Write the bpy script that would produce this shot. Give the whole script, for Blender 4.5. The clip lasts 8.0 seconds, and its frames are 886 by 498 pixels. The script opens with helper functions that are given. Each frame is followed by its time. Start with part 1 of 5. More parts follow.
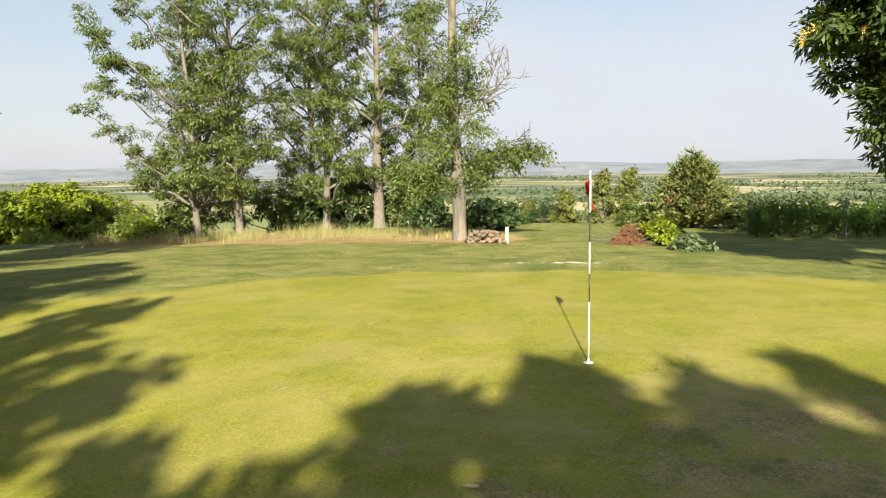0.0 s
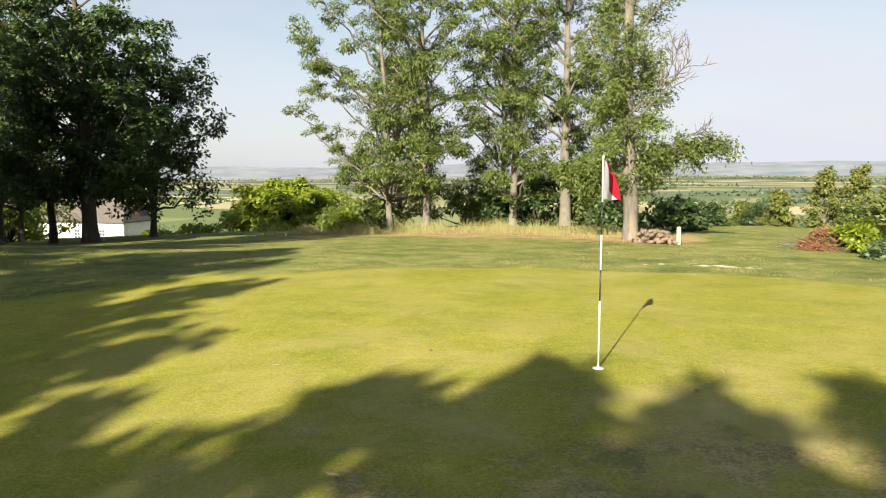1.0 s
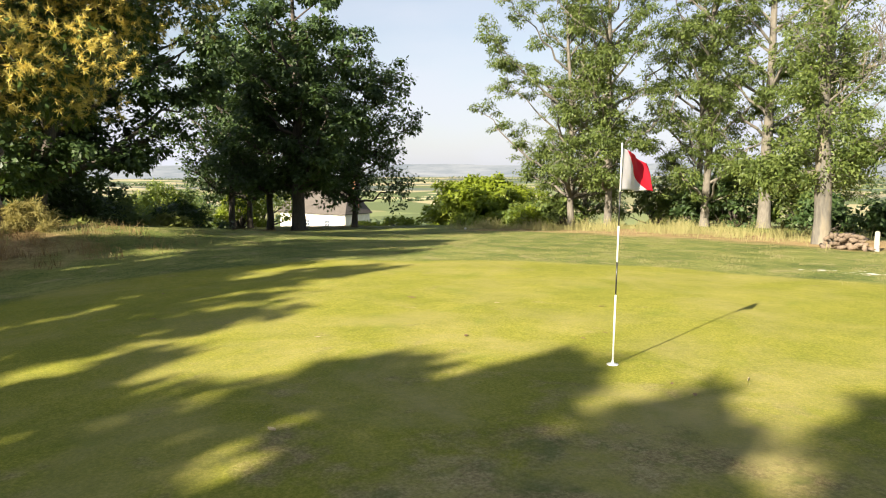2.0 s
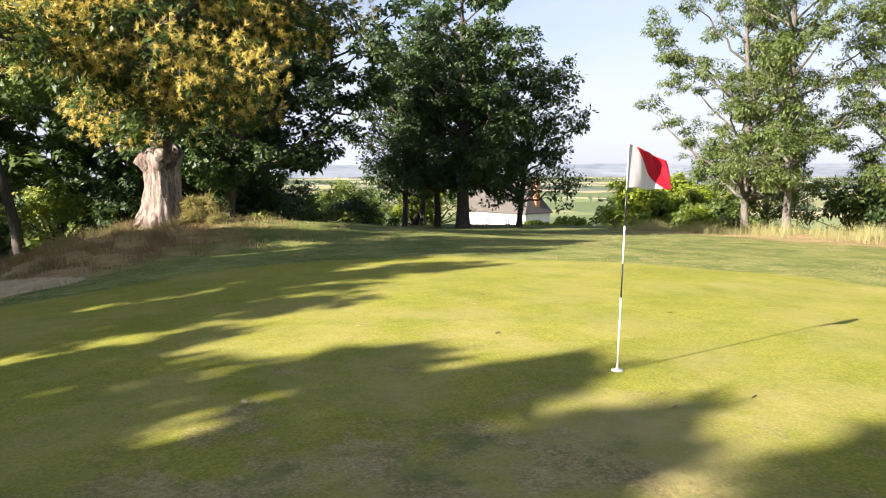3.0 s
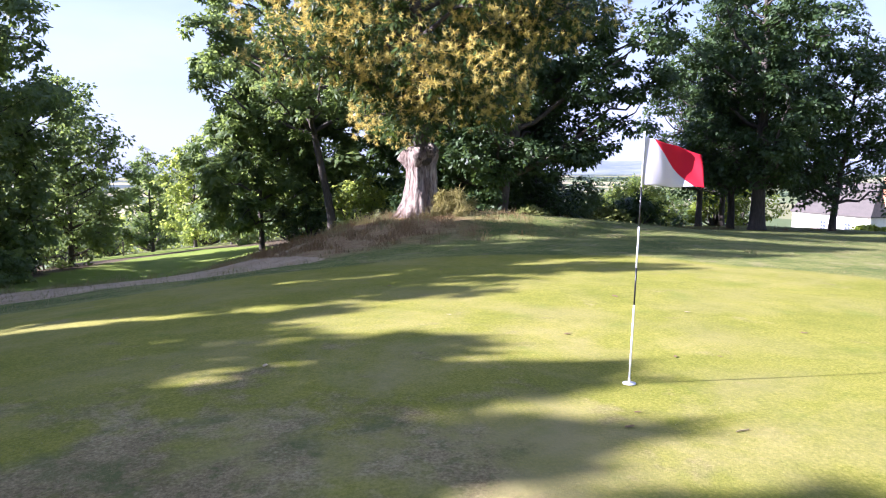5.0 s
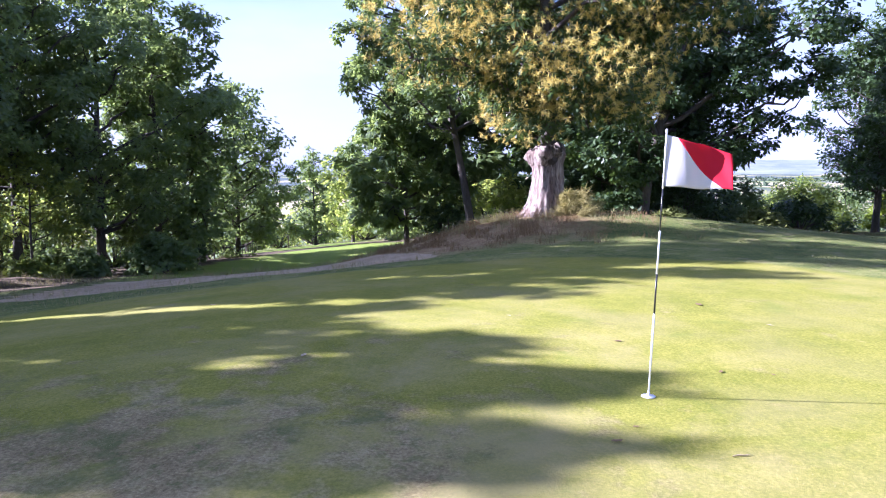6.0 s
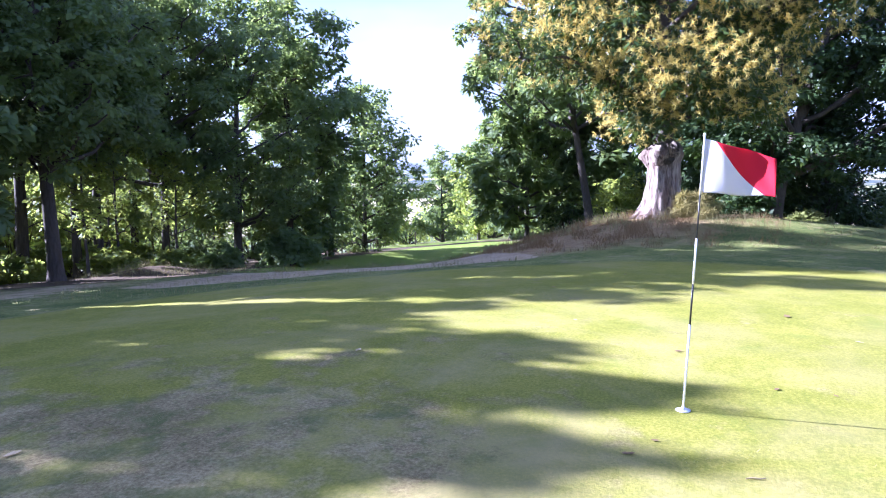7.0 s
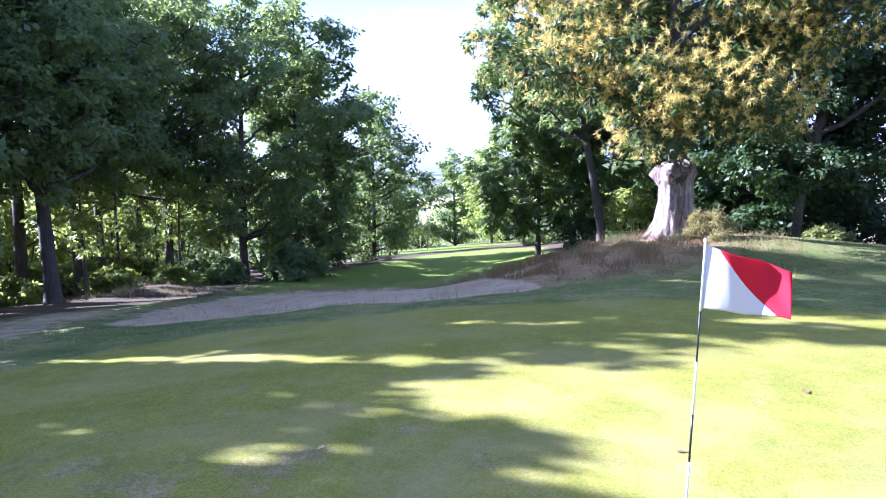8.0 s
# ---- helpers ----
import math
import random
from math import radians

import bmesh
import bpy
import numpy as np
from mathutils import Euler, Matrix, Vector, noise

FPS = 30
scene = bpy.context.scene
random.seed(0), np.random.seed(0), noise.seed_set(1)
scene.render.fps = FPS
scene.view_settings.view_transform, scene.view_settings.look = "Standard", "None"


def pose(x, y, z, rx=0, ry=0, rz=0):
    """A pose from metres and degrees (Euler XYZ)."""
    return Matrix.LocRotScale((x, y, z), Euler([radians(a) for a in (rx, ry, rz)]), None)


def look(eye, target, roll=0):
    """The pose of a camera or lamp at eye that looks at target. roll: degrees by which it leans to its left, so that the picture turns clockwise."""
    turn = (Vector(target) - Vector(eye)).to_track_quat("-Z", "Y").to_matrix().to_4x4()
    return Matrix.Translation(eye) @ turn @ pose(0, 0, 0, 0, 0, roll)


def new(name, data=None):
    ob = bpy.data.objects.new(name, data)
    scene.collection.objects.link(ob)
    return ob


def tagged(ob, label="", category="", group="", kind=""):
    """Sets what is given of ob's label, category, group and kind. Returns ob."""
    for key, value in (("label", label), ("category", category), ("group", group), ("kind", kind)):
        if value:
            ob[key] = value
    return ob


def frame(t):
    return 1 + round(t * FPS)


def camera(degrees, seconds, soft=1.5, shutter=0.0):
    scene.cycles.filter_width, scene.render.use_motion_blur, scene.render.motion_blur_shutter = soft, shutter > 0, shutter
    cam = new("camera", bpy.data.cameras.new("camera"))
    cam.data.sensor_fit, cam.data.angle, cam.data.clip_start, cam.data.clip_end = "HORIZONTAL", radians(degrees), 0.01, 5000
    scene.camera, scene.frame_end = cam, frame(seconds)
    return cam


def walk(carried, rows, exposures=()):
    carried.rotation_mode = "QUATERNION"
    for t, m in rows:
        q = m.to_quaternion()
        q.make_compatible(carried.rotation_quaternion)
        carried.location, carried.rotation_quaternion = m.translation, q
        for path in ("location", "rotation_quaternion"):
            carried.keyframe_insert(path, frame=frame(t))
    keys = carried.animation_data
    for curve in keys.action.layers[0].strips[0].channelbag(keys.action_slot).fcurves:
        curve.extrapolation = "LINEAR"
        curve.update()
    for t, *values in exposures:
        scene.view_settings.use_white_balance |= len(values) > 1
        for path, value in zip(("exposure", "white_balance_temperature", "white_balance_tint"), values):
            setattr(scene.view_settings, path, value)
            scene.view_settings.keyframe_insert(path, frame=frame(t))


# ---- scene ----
cam = camera(63.8, 8.0, soft=1.1)
PATH = [
    (0, (0.399, -0.296, 2.172), (0.292, 1.688, 1.945), -0.7),
    (0.5, (1.6, 0.059, 2.1), (1.191, 2.003, 1.874), -0.6),
    (1, (2.687, 0.446, 1.998), (1.97, 2.299, 1.775), -0.5),
    (1.5, (3.676, 0.786, 1.927), (2.677, 2.504, 1.704), -0.3),
    (2, (4.522, 1.235, 1.886), (3.289, 2.793, 1.661), -0.2),
    (3.3, (6.216, 2.757, 1.859), (4.539, 3.822, 1.633), -0.2),
    (3.5, (6.42, 2.975, 1.861), (4.698, 3.967, 1.633), -0.2),
    (4, (6.787, 3.629, 1.855), (4.966, 4.423, 1.627), -0.2),
    (4.5, (7.026, 4.261, 1.84), (5.129, 4.851, 1.611), -0.2),
    (6, (7.282, 6.125, 1.844), (5.297, 6.056, 1.612), -0.2),
    (6.5, (7.297, 6.569, 1.861), (5.328, 6.308, 1.628), -0.0),
    (7, (7.28, 6.937, 1.891), (5.342, 6.505, 1.655), -0.1),
    (7.5, (6.986, 7.156, 2.105), (5.058, 6.681, 1.865), -0.3),
    (8, (6.284, 7.139, 2.605), (4.356, 6.665, 2.364), -0.5),
]
EXPOSURES = [(0.0, 1.48, 7250, 9), (1.0, 1.53, 7250, 10), (2.0, 1.66, 7200, 11), (3.5, 1.90, 6150, 22), (4.5, 2.02, 5600, 29), (6.0, 2.16, 5050, 39), (8.0, 2.56, 4750, 36)]
walk(cam, [(t, look(eye, target, roll)) for t, eye, target, roll in PATH], EXPOSURES)

# ---- world, sun ----
SUN_EL, SUN_DIR = 26.5, Vector((-0.02, -1.0, 0.0)).normalized()
world = bpy.data.worlds.new("sky")
scene.world = world
world.use_nodes = True
wn, wl = world.node_tree.nodes, world.node_tree.links
wn.clear()
w_out, w_bg = wn.new("ShaderNodeOutputWorld"), wn.new("ShaderNodeBackground")
w_sky, w_co = wn.new("ShaderNodeTexSky"), wn.new("ShaderNodeTexCoord")
w_sky.sky_type, w_sky.sun_disc = "NISHITA", False
w_sky.sun_elevation, w_sky.sun_rotation = radians(SUN_EL), math.atan2(SUN_DIR.x, SUN_DIR.y)
w_sky.dust_density, w_sky.air_density, w_sky.ozone_density = 1.0, 1.05, 2.2
# thin bright summer cloud over the blue
w_map, w_n, w_r = wn.new("ShaderNodeMapping"), wn.new("ShaderNodeTexNoise"), wn.new("ShaderNodeValToRGB")
w_map.inputs["Scale"].default_value = (1.0, 1.0, 3.2)
w_n.inputs["Scale"].default_value, w_n.inputs["Detail"].default_value = 1.6, 6.0
w_r.color_ramp.elements[0].position, w_r.color_ramp.elements[1].position = 0.40, 0.68
w_mix = wn.new("ShaderNodeMix")
w_mix.data_type = "RGBA"
w_mix.inputs["B"].default_value = (5.1, 5.6, 6.8, 1.0)
w_mul = wn.new("ShaderNodeMath")
w_mul.operation = "MULTIPLY"
w_mul.inputs[1].default_value = 0.6
wl.new(w_co.outputs["Generated"], w_map.inputs["Vector"])
wl.new(w_map.outputs["Vector"], w_n.inputs["Vector"])
wl.new(w_n.outputs["Fac"], w_r.inputs["Fac"])
wl.new(w_r.outputs["Color"], w_mul.inputs[0])
w_add = wn.new("ShaderNodeMath")
w_add.inputs[1].default_value = 0.0
wl.new(w_mul.outputs["Value"], w_add.inputs[0])
# whiter towards the horizon
w_sep, w_low = wn.new("ShaderNodeSeparateXYZ"), wn.new("ShaderNodeMapRange")
w_low.inputs["From Min"].default_value, w_low.inputs["From Max"].default_value = 0.0, 0.26
w_low.inputs["To Min"].default_value, w_low.inputs["To Max"].default_value = 0.75, 0.0
wl.new(w_co.outputs["Generated"], w_sep.inputs["Vector"])
wl.new(w_sep.outputs["Z"], w_low.inputs["Value"])
w_sum = wn.new("ShaderNodeMath")
w_sum.use_clamp = True
wl.new(w_add.outputs["Value"], w_sum.inputs[0])
wl.new(w_low.outputs["Result"], w_sum.inputs[1])
wl.new(w_sum.outputs["Value"], w_mix.inputs["Factor"])
wl.new(w_sky.outputs["Color"], w_mix.inputs["A"])
wl.new(w_mix.outputs["Result"], w_bg.inputs["Color"])
w_bg.inputs["Strength"].default_value = 0.051
wl.new(w_bg.outputs["Background"], w_out.inputs["Surface"])

sun = new("sun", bpy.data.lights.new("sun", "SUN"))
sun.data.energy, sun.data.angle, sun.data.color = 5.0, radians(0.6), (1.0, 0.94, 0.83)
sun_from = SUN_DIR * math.cos(radians(SUN_EL)) + Vector((0, 0, math.sin(radians(SUN_EL))))
sun.matrix_world = look(sun_from * 60, (0, 0, 0))


# ---- materials ----
def ramp(nt, stops):
    n = nt.nodes.new("ShaderNodeValToRGB")
    els = n.color_ramp.elements
    while len(els) < len(stops):
        els.new(0.5)
    for e, (p, c) in zip(els, stops):
        e.position, e.color = p, (*c, 1.0)
    return n


def base(name):
    m = bpy.data.materials.new(name)
    m.use_nodes = True
    nt = m.node_tree
    return m, nt, nt.nodes["Principled BSDF"], nt.nodes["Material Output"]


def noise_of(nt, scale, detail=4.0, rough=0.55, vec=None, distort=0.0):
    n = nt.nodes.new("ShaderNodeTexNoise")
    n.inputs["Scale"].default_value, n.inputs["Detail"].default_value = scale, detail
    n.inputs["Roughness"].default_value, n.inputs["Distortion"].default_value = rough, distort
    if vec is not None:
        nt.links.new(vec, n.inputs["Vector"])
    return n


def coords(nt, scale=(1, 1, 1)):
    c, mp = nt.nodes.new("ShaderNodeTexCoord"), nt.nodes.new("ShaderNodeMapping")
    mp.inputs["Scale"].default_value = scale
    nt.links.new(c.outputs["Object"], mp.inputs["Vector"])
    return mp.outputs["Vector"]


def mix_col(nt, fac, a, b, kind="MIX"):
    n = nt.nodes.new("ShaderNodeMix")
    n.data_type, n.blend_type = "RGBA", kind
    for key, v in (("Factor", fac), ("A", a), ("B", b)):
        if isinstance(v, bpy.types.NodeSocket):
            nt.links.new(v, n.inputs[key])
        elif key == "Factor":
            n.inputs[key].default_value = v
        else:
            n.inputs[key].default_value = (*v, 1.0)
    return n.outputs["Result"]


def maths(nt, op, a, b=0.0):
    n = nt.nodes.new("ShaderNodeMath")
    n.operation = op
    for i, v in enumerate((a, b)):
        if isinstance(v, bpy.types.NodeSocket):
            nt.links.new(v, n.inputs[i])
        else:
            n.inputs[i].default_value = v
    return n.outputs["Value"]


def bump(nt, bsdf, height, strength, distance):
    b = nt.nodes.new("ShaderNodeBump")
    b.inputs["Strength"].default_value, b.inputs["Distance"].default_value = strength, distance
    nt.links.new(height, b.inputs["Height"])
    nt.links.new(b.outputs["Normal"], bsdf.inputs["Normal"])


def rough_surface(name, stops, scale, stretch=(1, 1, 1), rough=0.85, relief=0.02, stain=None, metal=0.0):
    """A surface with grain at one scale and stains at a larger one."""
    m, nt, bs, _ = base(name)
    v = coords(nt, stretch)
    n1 = noise_of(nt, scale, 6.0, 0.65, v)
    n2 = noise_of(nt, scale * 0.13, 3.0, 0.5, v)
    mixed = maths(nt, "ADD", maths(nt, "MULTIPLY", n1.outputs["Fac"], 0.65), maths(nt, "MULTIPLY", n2.outputs["Fac"], 0.35))
    r = ramp(nt, stops)
    nt.links.new(mixed, r.inputs["Fac"])
    col = r.outputs["Color"]
    if stain:
        rr = ramp(nt, ((0.48, (0, 0, 0)), (0.62, (1, 1, 1))))
        nt.links.new(noise_of(nt, scale * 0.3, 4.0, 0.6, v).outputs["Fac"], rr.inputs["Fac"])
        col = mix_col(nt, maths(nt, "MULTIPLY", rr.outputs["Color"], 0.7), col, stain)
    nt.links.new(col, bs.inputs["Base Color"])
    bs.inputs["Roughness"].default_value, bs.inputs["Metallic"].default_value = rough, metal
    bump(nt, bs, n1.outputs["Fac"], 0.7, relief)
    return m


def leaf_surface(name, dark, light, through_col, glow=0.35, rough=0.5):
    """Leaves: each its own tint, clumps lighter and darker, and sun shining through."""
    m, nt, bs, out = base(name)
    geo = nt.nodes.new("ShaderNodeNewGeometry")
    big = noise_of(nt, 0.55, 3.0, 0.55, coords(nt))
    f = maths(nt, "ADD", maths(nt, "MULTIPLY", geo.outputs["Random Per Island"], 0.6), maths(nt, "MULTIPLY", big.outputs["Fac"], 0.4))
    mid = tuple(0.5 * (a + b) for a, b in zip(dark, light))
    r = ramp(nt, ((0.12, dark), (0.5, mid), (0.88, light)))
    nt.links.new(f, r.inputs["Fac"])
    nt.links.new(r.outputs["Color"], bs.inputs["Base Color"])
    bs.inputs["Roughness"].default_value = rough
    bs.inputs["Specular IOR Level"].default_value = 0.35
    tr, mx = nt.nodes.new("ShaderNodeBsdfTranslucent"), nt.nodes.new("ShaderNodeMixShader")
    tint = mix_col(nt, geo.outputs["Random Per Island"], through_col, tuple(0.6 * c for c in through_col))
    nt.links.new(tint, tr.inputs["Color"])
    mx.inputs["Fac"].default_value = glow
    nt.links.new(bs.outputs["BSDF"], mx.inputs[1])
    nt.links.new(tr.outputs["BSDF"], mx.inputs[2])
    nt.links.new(mx.outputs["Shader"], out.inputs["Surface"])
    return m


BARK_DARK = rough_surface("bark_dark", ((0.3, (0.035, 0.028, 0.022)), (0.7, (0.12, 0.10, 0.08))), 14.0, (1, 1, 0.22), 0.95, 0.03)
BARK_GREY = rough_surface("bark_grey", ((0.3, (0.075, 0.066, 0.052)), (0.7, (0.21, 0.19, 0.155))), 14.0, (1, 1, 0.22), 0.95, 0.03)
BARK_BARE = rough_surface("bark_bare", ((0.3, (0.05, 0.047, 0.04)), (0.7, (0.165, 0.152, 0.125))), 10.0, (1, 1, 0.2), 0.9, 0.03, (0.22, 0.185, 0.125))
BARK_OLD = rough_surface("bark_old", ((0.38, (0.045, 0.036, 0.03)), (0.47, (0.19, 0.15, 0.12)), (0.60, (0.42, 0.36, 0.29))), 8.0, (1.5, 1.5, 0.30), 0.92, 0.12, (0.17, 0.11, 0.085))
LEAF_ASH = leaf_surface("leaf_ash", (0.035, 0.066, 0.018), (0.17, 0.215, 0.055), (0.28, 0.36, 0.065), 0.30)
LEAF_OAK = leaf_surface("leaf_oak", (0.018, 0.042, 0.014), (0.075, 0.12, 0.038), (0.18, 0.28, 0.05), 0.22)
LEAF_WOOD = leaf_surface("leaf_woodland", (0.065, 0.11, 0.044), (0.19, 0.26, 0.095), (0.38, 0.48, 0.12), 0.50)
LEAF_OLIVE = leaf_surface("leaf_olive", (0.09, 0.115, 0.03), (0.25, 0.27, 0.075), (0.36, 0.40, 0.1), 0.4)
LEAF_PALE = leaf_surface("leaf_pale", (0.06, 0.10, 0.025), (0.18, 0.24, 0.07), (0.60, 0.68, 0.13), 0.58)
LEAF_WALNUT = leaf_surface("leaf_walnut", (0.09, 0.13, 0.014), (0.27, 0.33, 0.03), (0.36, 0.46, 0.04), 0.34)
LEAF_CHEST = leaf_surface("leaf_chestnut", (0.024, 0.05, 0.014), (0.08, 0.12, 0.03), (0.20, 0.28, 0.04), 0.25, 0.4)
CATKIN = leaf_surface("catkin", (0.62, 0.48, 0.09), (0.86, 0.74, 0.25), (0.76, 0.62, 0.17), 0.35, 0.8)
LEAF_VINE = leaf_surface("leaf_vine", (0.03, 0.07, 0.014), (0.09, 0.15, 0.03), (0.26, 0.4, 0.05), 0.42)
LEAF_CONIFER = leaf_surface("leaf_conifer", (0.06, 0.09, 0.02), (0.19, 0.21, 0.06), (0.16, 0.2, 0.05), 0.2, 0.7)
LEAF_GREY = leaf_surface("leaf_grey", (0.06, 0.10, 0.04), (0.15, 0.20, 0.09), (0.25, 0.3, 0.14), 0.3, 0.7)
LEAF_FAR = leaf_surface("leaf_far", (0.05, 0.08, 0.045), (0.11, 0.15, 0.08), (0.15, 0.2, 0.1), 0.2, 0.8)
STRAW = leaf_surface("straw", (0.17, 0.19, 0.06), (0.43, 0.385, 0.175), (0.5, 0.4, 0.2), 0.3, 0.8)
STRAW_RED = leaf_surface("straw_red", (0.16, 0.10, 0.04), (0.37, 0.265, 0.12), (0.36, 0.23, 0.10), 0.3, 0.8)
BROOM = leaf_surface("broom", (0.22, 0.19, 0.06), (0.46, 0.40, 0.15), (0.4, 0.36, 0.1), 0.35, 0.8)
TWIG_RED = leaf_surface("twig_red", (0.14, 0.065, 0.03), (0.34, 0.17, 0.09), (0.3, 0.15, 0.07), 0.1, 0.9)
TURF = leaf_surface("turf_blades", (0.18, 0.17, 0.06), (0.40, 0.34, 0.17), (0.3, 0.32, 0.07), 0.35, 0.7)


# ---- mesh tools ----
def mesh_of(name, verts, faces, material, smooth=False):
    """A mesh from vertex and face arrays; all faces have the same number of corners."""
    me = bpy.data.meshes.new(name)
    verts, faces = np.asarray(verts, np.float32), np.asarray(faces, np.int32)
    me.vertices.add(len(verts))
    me.vertices.foreach_set("co", verts.ravel())
    me.loops.add(faces.size)
    me.loops.foreach_set("vertex_index", faces.ravel())
    me.polygons.add(len(faces))
    k = faces.shape[1]
    me.polygons.foreach_set("loop_start", np.arange(0, faces.size, k, dtype=np.int32))
    me.update(calc_edges=True)
    if smooth:
        me.polygons.foreach_set("use_smooth", np.ones(len(faces), bool))
    me.materials.append(material)
    return me


def part(name, data, parent, label=""):
    ob = new(name, data)
    ob.parent = parent
    return tagged(ob, label) if label else ob


def bm_mesh(name, bm, material, smooth=False):
    me = bpy.data.meshes.new(name)
    bmesh.ops.recalc_face_normals(bm, faces=bm.faces)
    bm.to_mesh(me)
    bm.free()
    me.materials.append(material)
    if smooth:
        me.polygons.foreach_set("use_smooth", np.ones(len(me.polygons), bool))
    return me


def thing(name, x, y, z, label, category, group="", kind="", turn=0.0):
    ob = new(name)
    ob.empty_display_size = 0.2
    ob.matrix_basis = pose(x, y, z, 0, 0, turn)
    return tagged(ob, label, category, group, kind)


class Tubes:
    """Gathers tapered round branches into one mesh."""

    def __init__(self):
        self.v, self.f, self.n = [], [], 0

    def add(self, pts, radii, sides=6, wobble=None):
        pts, radii = np.asarray(pts, float), np.asarray(radii, float)
        d = np.gradient(pts, axis=0)
        d /= np.linalg.norm(d, axis=1, keepdims=True) + 1e-9
        ref = np.where(np.abs(d[:, 2:3]) > 0.9, np.array([[1.0, 0, 0]]), np.array([[0, 0, 1.0]]))
        a = np.cross(d, ref)
        a /= np.linalg.norm(a, axis=1, keepdims=True) + 1e-9
        b = np.cross(d, a)
        th = np.linspace(0, 2 * np.pi, sides, endpoint=False)
        r = radii[:, None] * np.ones((1, sides))
        if wobble is not None:
            r = r * wobble(pts, th)
        ring = pts[:, None] + r[:, :, None] * (np.cos(th)[None, :, None] * a[:, None] + np.sin(th)[None, :, None] * b[:, None])
        m = len(pts)
        i = np.arange(m - 1)[:, None] * sides
        j, k = np.arange(sides)[None, :], (np.arange(sides)[None, :] + 1) % sides
        f = np.stack([i + j, i + k, i + sides + k, i + sides + j], -1).reshape(-1, 4)
        self.v.append(ring.reshape(-1, 3))
        self.f.append(f + self.n)
        self.n += m * sides

    def mesh(self, name, material):
        return mesh_of(name, np.concatenate(self.v), np.concatenate(self.f), material, True)


def unit(v):
    return v / (np.linalg.norm(v, axis=-1, keepdims=True) + 1e-9)


def leaves(name, at, along, length, width, rng, material, droop=0.0, spread=0.8, corners=3, face=None):
    """Pointed leaves at the given places, roughly along the given ways: lozenges, or triangles far off. face: which way their upper sides turn."""
    n = len(at)
    d = unit(along + rng.normal(0, spread, (n, 3)) + np.array([0, 0, -droop]))
    if face is None:
        side = unit(np.cross(d, rng.normal(0, 1, (n, 3)) + np.array([0, 0, 1.2])))
    else:
        up = unit(face + rng.normal(0, 0.38, (n, 3)))
        d = unit(d - up * np.sum(d * up, 1, keepdims=True))
        side = np.cross(up, d)
    ln = length * rng.uniform(0.6, 1.25, (n, 1))
    wd = width * rng.uniform(0.7, 1.2, (n, 1))
    if corners == 3:
        v = np.stack([at + side * wd * 0.5, at + d * ln, at - side * wd * 0.5], 1).reshape(-1, 3)
    else:
        bend = np.cross(side, d) * ln * 0.12
        v = np.stack([at, at + d * ln * 0.45 + side * wd * 0.5 + bend, at + d * ln, at + d * ln * 0.45 - side * wd * 0.5 + bend], 1).reshape(-1, 3)
    return mesh_of(name, v, np.arange(corners * n).reshape(-1, corners), material)


def blades(name, at, height, width, rng, material, lean=0.35, kind=3):
    """Grass blades, one thin triangle each."""
    n = len(at)
    th = rng.uniform(0, 2 * np.pi, n)
    s = np.stack([np.cos(th), np.sin(th), 0 * th], 1) * width * 0.5
    h = height * rng.uniform(0.5, 1.25, (n, 1))
    tip = at + np.concatenate([rng.normal(0, lean, (n, 2)) * h, h], 1)
    v = np.stack([at - s, at + s, tip], 1).reshape(-1, 3)
    return mesh_of(name, v, np.arange(3 * n).reshape(-1, 3), material)


# ---- the ground ----
def softplus(v, k):
    return k * np.logaddexp(0, v / k)


def smooth(a, b, x):
    t = np.clip((x - a) / (b - a), 0, 1)
    return t * t * (3 - 2 * t)


def waves(x, y, size, seed):
    """Smooth unevenness between about -1 and 1."""
    r = np.random.default_rng(seed)
    s = np.zeros_like(x)
    for k in range(7):
        a, p, w = r.uniform(0, 2 * np.pi), r.uniform(0, 2 * np.pi), r.uniform(0.6, 1.7)
        s = s + np.sin((x * math.cos(a) + y * math.sin(a)) * w * 2 * np.pi / size + p)
    return s / 3.2


